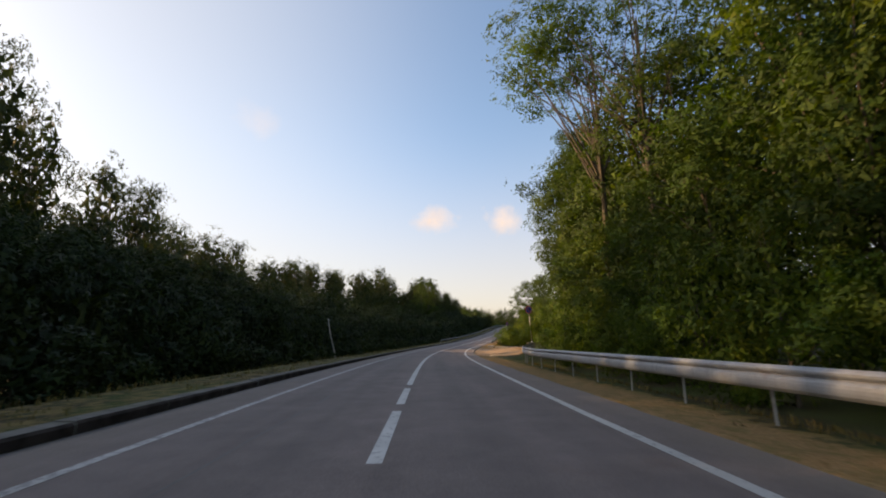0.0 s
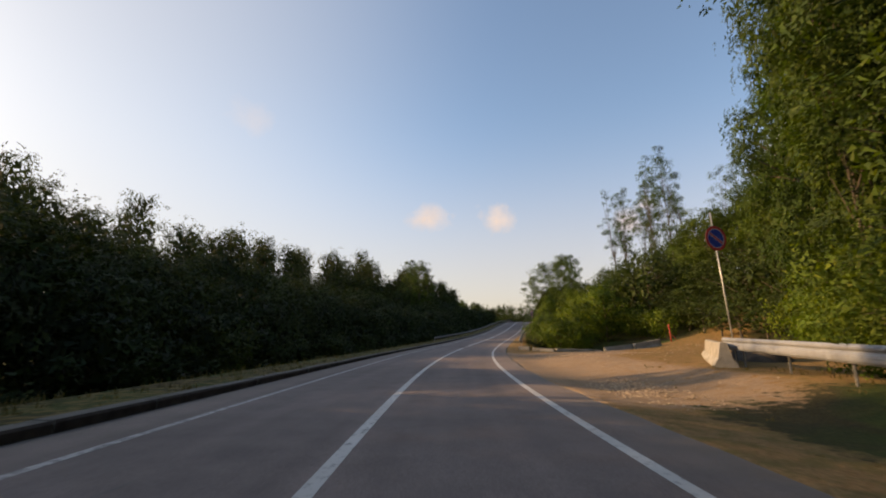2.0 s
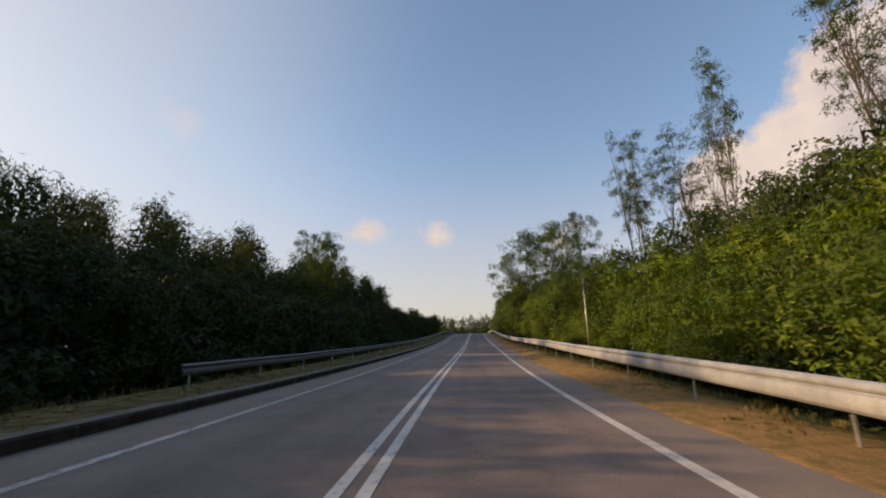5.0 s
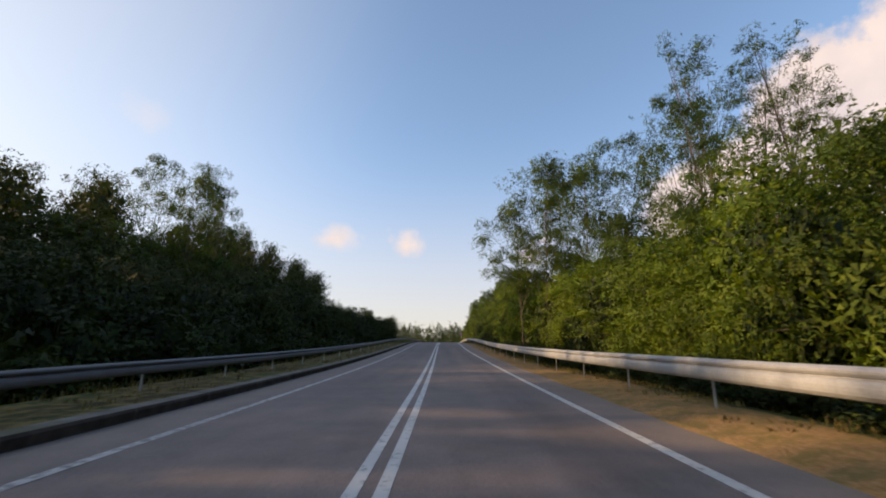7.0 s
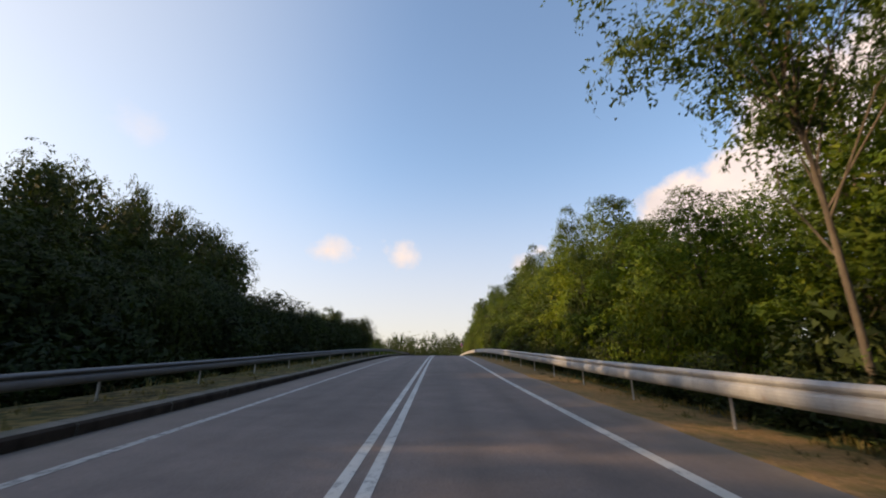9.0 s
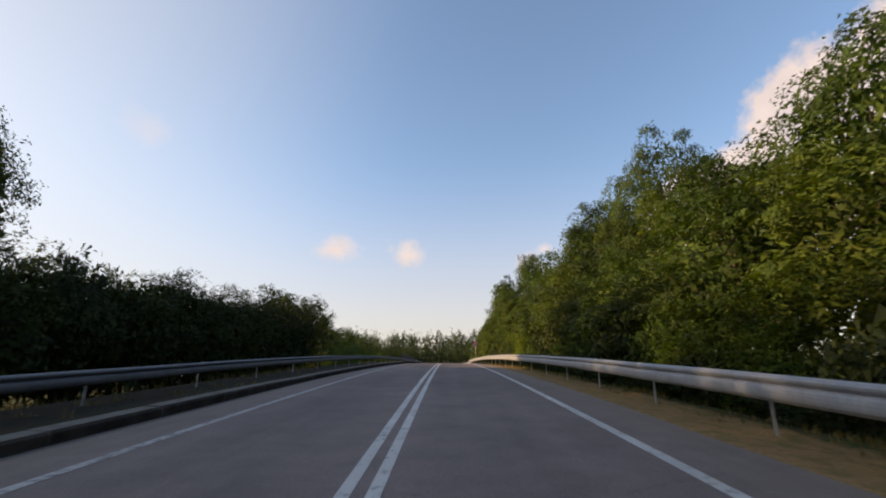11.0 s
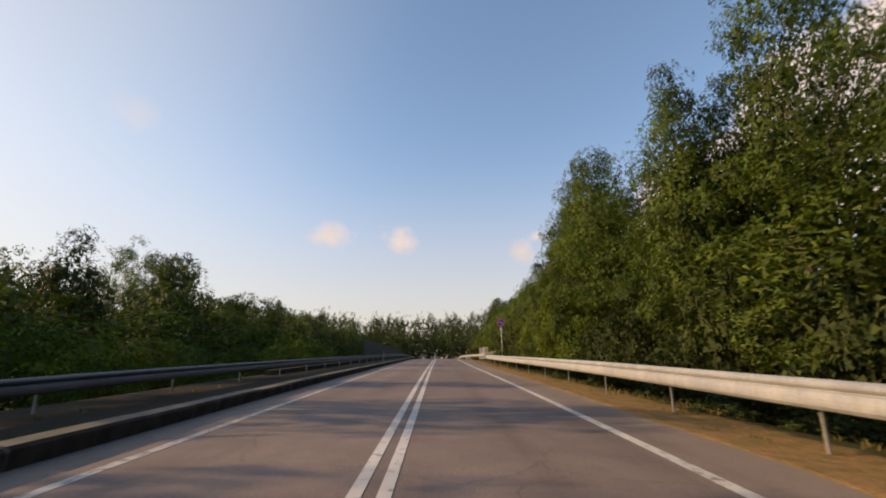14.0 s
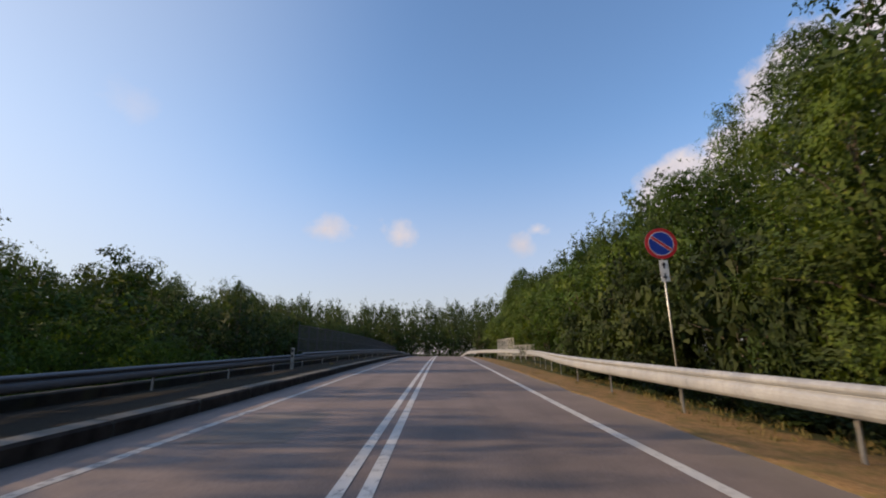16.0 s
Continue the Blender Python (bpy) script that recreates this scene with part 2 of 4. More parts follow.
def metal_material(name, lo, hi, rust=0.12):
    a = Mat(name, 0.55, 0.25)
    n = a.noise(2.2, 6, 0.6)
    f = a.noise(30, 4)
    c = a.ramp(n, (0.3, lo), (0.7, hi))
    c = a.mix(1.0, c, a.ramp(f, (0.3, 0.85), (0.7, 1.05)), "MULTIPLY")
    r = a.ramp(a.noise(3.4, 7, 0.7), (0.62, 0.0), (0.74, rust * 5))
    c = a.mix(r, c, (0.17, 0.075, 0.032))
    streak = a.ramp(a.noise(5, 4, 0.5, stretch=(2.5, 2.5, 0.12)), (0.5, 0.0), (0.75, 0.35))
    c = a.mix(streak, c, (0.16, 0.15, 0.135))
    a.rough(a.ramp(n, (0.3, 0.5), (0.7, 0.72)))
    return a.color(c).bump(f, 0.08, 0.004).m


def concrete_material(name="concrete", k=1.0):
    a = Mat(name, 0.9)
    a.p.inputs["Specular IOR Level"].default_value = 0.15
    f, n = a.noise(28, 5), a.noise(2.0, 6, 0.65)
    c = a.ramp(n, (0.28, (0.2 * k, 0.185 * k, 0.16 * k)), (0.5, (0.34 * k, 0.32 * k, 0.28 * k)), (0.75, (0.47 * k, 0.44 * k, 0.39 * k)))
    c = a.mix(1.0, c, a.ramp(f, (0.3, 0.8), (0.7, 1.08)), "MULTIPLY")
    moss = a.ramp(a.noise(1.1, 5), (0.55, 0.0), (0.7, 0.6))
    c = a.mix(moss, c, (0.07, 0.075, 0.035))
    return a.color(c).bump(f, 0.5, 0.012).m


def plain(name, col, rough=0.5, metal=0.0, vary=0.12, scale=6.0):
    a = Mat(name, rough, metal)
    c = a.mix(1.0, col, a.ramp(a.noise(scale, 5), (0.3, 1 - vary), (0.7, 1 + vary)), "MULTIPLY")
    return a.color(c).m


M_LEAF = leaf_material("leaf_green", [(0.0, (0.03, 0.054, 0.013)), (0.5, (0.056, 0.094, 0.019)), (0.85, (0.076, 0.116, 0.022)), (1.0, (0.1, 0.125, 0.027))])
M_LEAF_LIGHT = leaf_material("leaf_yellow_green", [(0.0, (0.056, 0.094, 0.014)), (0.5, (0.09, 0.14, 0.02)), (0.85, (0.12, 0.168, 0.024)), (1.0, (0.155, 0.18, 0.03))], 0.33)
# darker copy of the green leaf, with the wood's shade put into its colour
M_LEAF_SHADED = leaf_material("leaf_shaded_green", [(0.0, (0.016, 0.028, 0.009)), (0.6, (0.029, 0.046, 0.012)), (1.0, (0.05, 0.064, 0.016))], 0.2)
M_LEAF_DEEP = leaf_material("leaf_deep_green", [(0.0, (0.02, 0.04, 0.014)), (0.6, (0.038, 0.062, 0.019)), (1.0, (0.06, 0.085, 0.025))], 0.25)
M_BARK = bark_material()
M_ASPHALT = asphalt()
M_WHITE = paint("road_paint", (0.57, 0.56, 0.535), 0.43)
M_WORN = paint("worn_road_paint", (0.44, 0.43, 0.415), 0.5)
M_GROUND = ground_material()
M_RAIL = metal_material("galvanised_steel", (0.235, 0.25, 0.275), (0.345, 0.36, 0.385), 0.08)
# left rail's steel, darkened to stand for shade on its road-facing side
M_SHADEDRAIL = metal_material("shaded_grey_steel", (0.09, 0.092, 0.1), (0.15, 0.152, 0.16))
M_POST = metal_material("weathered_steel_post", (0.34, 0.33, 0.31), (0.52, 0.505, 0.47), 0.1)
M_CONC = concrete_material()
M_KERB = concrete_material("kerb_concrete", 0.42)
M_DARKCONC = concrete_material("dark_concrete", 0.12)
M_KERB_FACE = plain("dark_kerb_face", (0.05, 0.039, 0.032), 0.95, 0, 0.4, 3.0)
M_KERB_FACE.node_tree.nodes["Principled BSDF"].inputs["Specular IOR Level"].default_value = 0.05
M_FENCE = plain("dull_fence_steel", (0.05, 0.052, 0.055), 0.7, 0.2)
M_GREYPOLE = plain("grey_steel_tube", (0.42, 0.42, 0.41), 0.45, 0.6)
M_WOOD = plain("bleached_wood", (0.36, 0.33, 0.28), 0.85, 0, 0.3)
M_BLUE = plain("sign_blue", (0.012, 0.045, 0.33), 0.4)
M_RED = plain("sign_red", (0.5, 0.02, 0.03), 0.4)
M_SIGNWHITE = plain("sign_white", (0.7, 0.7, 0.68), 0.45)
M_BLACK = plain("sign_black", (0.02, 0.02, 0.02), 0.5)
M_SIGNBACK = plain("sign_back", (0.09, 0.09, 0.09), 0.6, 0.4)
M_REDPAINT = plain("red_paint", (0.36, 0.045, 0.025), 0.6)
M_STRAW = leaf_material("dry_grass_blade", [(0.0, (0.115, 0.088, 0.045)), (0.5, (0.19, 0.145, 0.072)), (1.0, (0.09, 0.095, 0.036))], 0.3)
M_SOIL = plain("dark_earth", (0.045, 0.036, 0.028), 0.95, 0, 0.5, 5.0)
M_STONE = plain("loose_stone", (0.4, 0.31, 0.22), 0.9, 0, 0.35, 9.0)
M_PATCH = plain("asphalt_repair", (0.13, 0.11, 0.097), 0.85, 0, 0.18, 2.0)
M_TAR = plain("tar_seam", (0.062, 0.058, 0.055), 0.6, 0, 0.3)


# ---- the road's line: heading and gradient every ten metres ----
NODES = np.arange(-20.0, 341.0, 10.0)
HEADING = [0.89, 0.43, -0.03, -0.49, -1.07, -2.19, -3.97, -6.61, -9.42, -11.91, -13.74, -14.9, -15.43, -15.34, -15.05, -14.94, -15.01, -15.11,
           -15.23, -15.37, -15.54, -15.57, -15.44, -15.35, -15.26, -15.35, -15.57, -15.72, -15.8, -15.88, -15.95, -16.03, -16.1, -16.17, -16.25, -16.32, -16.4]
GRADE = [0.44, 0.26, 0.08, -0.12, -0.32, -0.36, -0.14, 0.34, 0.76, 1.13, 1.59, 2.09, 2.49, 2.73, 3.05, 3.55, 3.93, 4.11,
         3.96, 3.47, 2.83, 2.33, 1.91, 1.5, 1.2, 1.07, 1.1, 1.1, 0.9, 0.6, 0.2, -0.3, -0.9, -1.4, -1.8, -2.0, -2.0]
S0, S1 = -70.0, 450.0
SF = np.arange(S0, S1 + 1, 1.0)


def smooth_line(values):
    v = np.radians(np.interp(SF, NODES, values))
    k = np.hanning(15)
    return np.convolve(np.pad(v, 7, "edge"), k / k.sum(), "valid")


HD, GR = smooth_line(HEADING), smooth_line(GRADE)
LINE = np.stack([np.cumsum(-np.sin(HD) * np.cos(GR)), np.cumsum(np.cos(HD) * np.cos(GR)), np.cumsum(np.sin(GR))], -1)
LINE -= LINE[int(-S0)]


def at(s, lat, z=0.0):
    """The place s metres along the road, lat metres to its right, z above it."""
    p = np.array([np.interp(s, SF, LINE[:, k]) for k in range(3)])
    h = np.interp(s, SF, HD)
    return Vector((p[0] + math.cos(h) * lat, p[1] + math.sin(h) * lat, p[2] + z))


def heading(s):
    return math.degrees(np.interp(s, SF, HD))


def step(a, b, x):
    t = min(1.0, max(0.0, (x - a) / (b - a)))
    return t * t * (3 - 2 * t)


def bell(s, a, b, soft):
    return step(a - soft, a, s) * (1 - step(b, b + soft, s))


def wave(s, lat, k=0.11):
    return noise.noise(Vector((s * k, lat * k, 3.1)))


def along(table):
    """A value that changes along the road, from rows of distance and value."""
    xs, vs = zip(*table)
    return lambda s: float(np.interp(s, xs, vs))


KERB_LAT = along([(0, -3.9), (40, -3.93), (58, -4.1), (80, -4.0), (105, -3.82), (180, -3.78), (197, -3.5), (240, -3.36)])
KERB_TOP = along([(0, 0.15), (180, 0.15), (200, 0.2)])
LEFT_LINE = along([(0, -2.72), (42, -2.74), (58, -2.93), (90, -2.76), (130, -2.8), (182, -2.72), (197, -2.64), (240, -2.55)])
RIGHT_LINE = along([(0, 3.0), (7, 2.9), (45, 2.92), (62, 2.85), (105, 2.96), (128, 2.94), (146, 2.78), (182, 2.86), (197, 2.92), (240, 2.9)])
RAIL_B_TOP = along([(76, 0.6), (84, 0.78), (99, 0.95), (108, 0.91), (125, 0.81), (144, 0.70), (182, 0.72), (197, 0.75), (217, 0.75), (240, 0.71)])
RAIL_A_TOP = along([(0, 0.75), (20, 0.74), (30, 0.82), (44, 1.12)])


def ground_height(s, lat):
    """Height of the ground over the road's level."""
    if lat < KERB_LAT(s) - 0.05:
        z = KERB_TOP(s) - 0.02 - 0.05 * step(-4.2, -6.0, lat)
        z -= 1.25 * step(-6.2, -11.0, lat) + 1.0 * step(-14, -30, lat)
        z -= (2.2 * step(-6.5, -22, lat)) * step(200, 240, s)
        z += 0.35 * wave(s, lat) * step(-6.5, -12, lat)
    elif lat < 3.75:
        z = -0.10
    else:
        z = -0.015 - 0.10 * step(3.8, 5.2, lat) - 0.05 * bell(s, 44, 68, 4) * (1 - step(4.2, 6.5, lat))
        lot = bell(s, 46, 66, 4)
        z -= 0.3 * step(5.6, 7.5, lat) * (1 - lot)
        z += 0.19 * bell(s, 92, 112, 20) * step(4.0, 4.8, lat)
        z += 6.5 * step(17, 36, lat) * bell(s, 84, 150, 18) + 0.8 * step(9, 24, lat)
        z += 3.0 * step(25, 38, lat) * bell(s, 20, 84, 20)
        z += 0.35 * wave(s, lat) * step(6.5, 12, lat) * (1 - 0.7 * lot)
        bank = bell(s, 40, 54, 8) * step(5.0, 8.7, lat) * (1 - step(16, 24, lat))
        z += (0.3 - z) * bank
    return z


def flat_mesh(name, verts, faces, material, smooth=False):
    me = D.meshes.new(name)
    me.from_pydata([tuple(v) for v in verts], [], faces)
    me.materials.append(material)
    if smooth:
        me.polygons.foreach_set("use_smooth", [True] * len(me.polygons))
    me.update()
    return me


def link_part(name, me, parent, label=""):
    ob = new(name, me)
    ob.parent = parent
    if label:
        tagged(ob, label)
    return ob


def part(name, bm, material, parent, label="", smooth=False):
    me = D.meshes.new(name)
    bm.to_mesh(me)
    bm.free()
    me.materials.append(material)
    if smooth:
        me.polygons.foreach_set("use_smooth", [True] * len(me.polygons))
    return link_part(name, me, parent, label)


def holder(name, m, label, category, group=""):
    ob = new(name)
    ob.empty_display_size = 0.3
    ob.matrix_world = m
    return tagged(ob, label, category, group)


# ---- ground ----
def build_ground():
    ss = np.concatenate([np.arange(S0, -15, 6.0), np.arange(-15, 300, 1.5), np.arange(300, S1 + 1, 6.0)])
    lats = [-75, -60, -48, -38, -30, -24, -19, -15, -12, -10, -8.5, -7.3, -6.4, -5.6, -4.8, -4.05, -3.78, -3.70, 0, 3.74, 3.8, 4.1, 4.5, 5.0, 5.6, 6.3, 7.2, 8.2, 9.5,
            11, 13, 15.5, 18, 21, 25, 30, 37, 48, 60, 75]
    verts, dry, lot, walkway_shade = [], [], [], []
    for s in ss:
        for lat in lats:
            if -4.9 < lat < -3.6:
                lat += KERB_LAT(s) + 3.68
            verts.append(at(s, lat, ground_height(s, lat)))
            left = bell(lat, -6.6, -3.0, 1.2)
            right = bell(lat, 3.0, 5.1, 1.0) * (0.75 + 0.25 * step(60, 90, s))
            near_lot = bell(s, 41, 68 + 0.5 * max(0, lat - 8), 4) * bell(lat, 3, 14 + 0.4 * max(0.0, s - 48), 2)
            dry.append(max(0.46 * left * (1 - 0.65 * step(175, 205, s)), right, near_lot))
            # mask of the painted shade between left kerb and rail
            walkway_shade.append(1.6 * bell(lat, -6.4, -3, 0.6) * step(150, 185, s))
            # the bare track that leaves the road and climbs away from it
            mid = 57.5 + 0.9 * max(0.0, lat - 7)
            lot.append(max(bell(s, mid - 4.5, mid + 4.5, 3.5) * bell(lat, 3, 11, 3) * 0.9, bell(s, 41, 60, 5) * bell(lat, 3, 7.0, 2.5)))
    n = len(lats)
    faces = [(i * n + j, i * n + j + 1, (i + 1) * n + j + 1, (i + 1) * n + j) for i in range(len(ss) - 1) for j in range(n - 1)]
    # outer rings to the horizon
    k = len(ss)
    loop = [i * n for i in range(k)] + [(k - 1) * n + j for j in range(1, n)] + [i * n + n - 1 for i in range(k - 2, -1, -1)] + [j for j in range(n - 2, 0, -1)]
    centre = at(190, 0)
    prev = loop
    for r in (420, 900, 2000, 4500):
        ring = []
        for v in loop:
            d = (verts[v] - centre)
            d.z = 0
            d.normalize()
            ring.append(len(verts))
            verts.append(Vector((centre.x + d.x * r, centre.y + d.y * r, -4.0 if r > 600 else 0.0)))
            dry.append(0)
            lot.append(0)
            walkway_shade.append(0)
        m = len(loop)
        for i in range(m):
            faces.append((prev[i], ring[i], ring[(i + 1) % m], prev[(i + 1) % m]))
        prev = ring
    me = flat_mesh("ground", verts, faces, M_GROUND, True)
    for key, vals in (("dry", dry), ("lot", lot), ("walkway_shade", walkway_shade)):
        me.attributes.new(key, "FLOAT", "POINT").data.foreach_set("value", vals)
    bm = bmesh.new()
    bm.from_mesh(me)
    bmesh.ops.recalc_face_normals(bm, faces=bm.faces)
    bm.to_mesh(me)
    bm.free()
    tagged(new("ground", me), "uneven ground with dry grass, leaf litter and bare dirt", "ground", kind="structure")


def ribbon(name, s_from, s_to, lats, zs, material, ds=1.5, attrs=None, closed=False):
    """A strip along the road through the given offsets and heights, which may be functions of s."""
    ss = np.linspace(s_from, s_to, max(2, int((s_to - s_from) / ds) + 1))
    n = len(lats)
    verts = []
    for s in ss:
        for la, z in zip(lats, zs):
            verts.append(at(s, la(s) if callable(la) else la, z(s) if callable(z) else z))
    faces = [(i * n + j, i * n + (j + 1) % n, (i + 1) * n + (j + 1) % n, (i + 1) * n + j) for i in range(len(ss) - 1) for j in range(n if closed else n - 1)]
    if closed:
        faces += [tuple(range(n - 1, -1, -1)), tuple((len(ss) - 1) * n + j for j in range(n))]
    me = flat_mesh(name, verts, faces, material)
    if attrs:
        for key, vals in attrs.items():
            me.attributes.new(key, "FLOAT", "POINT").data.foreach_set("value", list(vals) * len(ss))
    return me


def right_edge(s):
    return 3.86 - 0.1 * bell(s, 44, 68, 6) + 0.09 * wave(s * 6, 0) + 0.05 * wave(s * 19, 4)


def build_road():
    lats = [lambda s: KERB_LAT(s) + 0.01, -3.2, -2.7, -2.2, -1.7, -1.1, -0.5, 0, 0.5, 1.1, 1.7, 2.2, 2.7, 3.2, right_edge, lambda s: right_edge(s) + 0.05]
    zs = [-0.006, -0.005, -0.003, -0.001, 0, 0.001, 0.002, 0.002, 0.002, 0.001, 0, -0.001, -0.003, -0.005, -0.006, -0.14]
    track = [0, 0, 0.7, 1, 0.5, 1, 0.6, 0, 0.6, 1, 0.5, 1, 0.7, 0, 0, 0]
    dust = [0.9, 0.45, 0.05, 0, 0, 0, 0, 0, 0, 0, 0, 0, 0.05, 0.3, 0.95, 1]
    me = ribbon("road", S0, S1, lats, zs, M_ASPHALT, 1.0, {"track": track, "dust": dust})
    ss = np.linspace(S0, S1, int(S1 - S0) + 1)
    me.attributes.new("along", "FLOAT", "POINT").data.foreach_set("value", np.repeat(ss, len(lats)))
    me.attributes.new("across", "FLOAT", "POINT").data.foreach_set("value", np.tile([-3.7] + [v if not callable(v) else 3.9 for v in lats[1:]], len(ss)))
    # repairs and cross joints
    for a, c, l0, l1 in ((237.6, 239.9, -2.3, -1.1), (199.5, 203.0, -2.6, -1.0), (27.5, 31.0, -2.4, -0.9)):
        m = ribbon("road_patch", a, c, [l0, l1], [0.0045, 0.0045], M_PATCH, 0.5)
        tagged(new("road_patch", m), "darker asphalt repair patch in the lane", "road patch", kind="structure")
    for s in (28.0, 62.5, 120.0, 161.0, 194.5, 226.0, 251.0):
        verts, faces = [], []
        for k, lat in enumerate(np.linspace(-3.5, 3.5, 29)):
            w = 0.05 * wave(lat * 9, s)
            verts += [at(s + w, lat, 0.0046), at(s + w + 0.022 + 0.012 * wave(lat * 30, s), lat, 0.0046)]
            if k:
                faces.append((2 * k - 2, 2 * k, 2 * k + 1, 2 * k - 1))
        tagged(new("cross_joint", flat_mesh("cross_joint", verts, faces, M_TAR)), "thin dark joint across the asphalt", "road seam", kind="structure")
    tagged(new("road", me), "worn grey asphalt two-lane country road", "road", kind="structure")

    def line(name, a, b, lat, w, label, coat=None):
        crown = 0.001 if callable(lat) else 0.006
        sides = [lambda q, o=o: (lat(q) if callable(lat) else lat) + o for o in (-w / 2, w / 2)]
        m = ribbon(name, a, b, sides, [crown, crown], coat or M_WHITE, 1.0)
        tagged(new(name, m), label, "road marking", kind="structure")

    line("edge_line", S0, S1, LEFT_LINE, 0.13, "faded white edge line beside the kerb", M_WORN)
    line("edge_line", S0, S1, RIGHT_LINE, 0.14, "continuous white edge line worn into the asphalt")
    for a, b in ((-26, -22.5), (-17, -13.5), (-8, -4.5), (-0.6, 3.2), (4.4, 7.5), (8.3, 11.0), (11.9, 70.0)):
        line("centre_line", a, b, 0.0, 0.15, "white centre line on grey asphalt")
    for lat in (-0.115, 0.115):
        line("double_centre_line", 73.5, S1, lat, 0.115, "double continuous white centre line")
    # tar seams in the oncoming lane
    for a, b, c in ((-12, 34, -1.55),):
        f = lambda s, c=c: c + 0.09 * wave(s * 4, 1) + 0.05 * wave(s * 17, 2)
        m = ribbon("tar_seam", a, b, [f, lambda s: f(s) + 0.024 + 0.02 * wave(s * 9, 5)], [0.004, 0.004], M_TAR, 0.5)
        tagged(new("tar_seam", m), "dark tarred seam along the asphalt lane", "road seam", kind="structure")


def build_kerb():
    """Single kerb stones, end to end."""
    base = holder("kerb", pose(0, 0, 0), "row of low weathered concrete kerb stones along the verge", "kerb")
    base["kind"] = "structure"
    length = 2.0
    s = -20.0
    while s < 330:
        j = random.uniform(-0.012, 0.012)
        prof = [(0.0, -0.1), (0.02, -0.035), (-0.02, 0.0), (-0.27, 0.01), (-0.3, -0.025), (-0.3, -0.25)]
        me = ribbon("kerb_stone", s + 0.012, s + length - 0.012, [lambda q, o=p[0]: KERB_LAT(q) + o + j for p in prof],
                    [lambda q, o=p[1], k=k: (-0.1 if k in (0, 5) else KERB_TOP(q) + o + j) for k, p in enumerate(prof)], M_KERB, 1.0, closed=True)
        me.materials.append(M_KERB_FACE)
        # darker brown material on the faces towards the road
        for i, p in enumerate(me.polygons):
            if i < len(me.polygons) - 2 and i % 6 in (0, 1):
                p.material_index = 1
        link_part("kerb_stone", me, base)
        s += length


# ---- guard rails ----
BEAM = [(0.012, 0.0), (0.035, 0.015), (0.064, 0.045), (0.072, 0.08), (0.074, 0.12), (0.068, 0.16), (0.05, 0.186), (0.022, 0.2), (0.022, 0.21), (0.052, 0.225), (0.07, 0.25), (0.072, 0.275), (0.045, 0.305), (0.012, 0.32)]


def post_mesh():
    bm = bmesh.new()
    w, d, t, h = 0.04, 0.03, 0.005, 1.0
    prof = [(-d, -w / 2), (0, -w / 2), (0, w / 2), (-d, w / 2), (-d, w / 2 - t), (-t, w / 2 - t), (-t, -w / 2 + t), (-d, -w / 2 + t)]
    low = [bm.verts.new((x, y, -0.4)) for x, y in prof]
    top = [bm.verts.new((x, y, h - 0.4)) for x, y in prof]
    for i in range(len(prof)):
        j = (i + 1) % len(prof)
        bm.faces.new((low[i], low[j], top[j], top[i]))
    bm.faces.new(top)
    me = D.meshes.new("post")
    bm.to_mesh(me)
    bm.free()
    me.materials.append(M_POST)
    return me


POST = post_mesh()


def spacer_mesh():
    bm = bmesh.new()
    bmesh.ops.create_cube(bm, size=1.0, matrix=Matrix.Translation((0, 0, 0)) @ Matrix.Diagonal((0.12, 0.08, 0.16, 1)))
    bmesh.ops.bevel(bm, geom=bm.edges[:], offset=0.012, segments=1, affect="EDGES")
    me = D.meshes.new("spacer")
    bm.to_mesh(me)
    bm.free()
    me.materials.append(M_POST)
    return me


SPACER = spacer_mesh()


def guard_rail(s_from, s_to, lat, top, side, label, first_post=0.6, spacing=3.5, steel=None, tall=1.11):
    """side: +1 with its face to the left (on the right verge), -1 the other way. lat and top: functions of s."""
    base = holder("guard_rail", pose(*at(s_from, lat(s_from), 0)), label, "guard rail", "guard rails along the road")
    inv = base.matrix_world.inverted()
    seg = spacing
    s = s_from
    while s < s_to - 0.3:
        e = min(s_to, s + seg)
        outer = [(-side * (x - 0.004), z) for x, z in BEAM]
        inner = [(-side * (x - 0.0), z) for x, z in reversed(BEAM)]
        prof = [(dx, z) for dx, z in outer] + [(dx + side * 0.006, z) for dx, z in inner]
        lap = 0.004 * ((int((s - s_from) / seg)) % 2)
        me = ribbon("beam", s, e + 0.16, [lambda q, dx=dx: lat(q) + dx - side * lap for dx, z in prof], [lambda q, z=z: top(q) - 0.32 * tall + tall * z for dx, z in prof], steel or M_RAIL, 1.2, closed=True)
        me.transform(inv)
        link_part("beam", me, base)
        s = e
    s = s_from + first_post
    while s < s_to:
        lo = min(ground_height(s, lat(s)), top(s) - 0.5)
        p = link_part("post", POST, base)
        m = pose(*at(s, lat(s) + side * 0.16, top(s) - 0.62), 0, 0, heading(s) + (0 if side > 0 else 180))
        p.matrix_local = inv @ m @ pose(0, 0, 0, random.uniform(-1.5, 1.5), random.uniform(-1.5, 1.5))
        q = link_part("spacer", SPACER, base)
        q.matrix_local = inv @ pose(*at(s, lat(s) + side * 0.07, top(s) - 0.16), 0, 0, heading(s))
        s += spacing
    return base


def rail_a_lat(s):
    return 5.3 + 0.0 * s + 4.2 * step(20, 47, s) ** 1.1


def rail_b_lat(s):
    return 4.95 + 2.6 * step(243, 270, s)


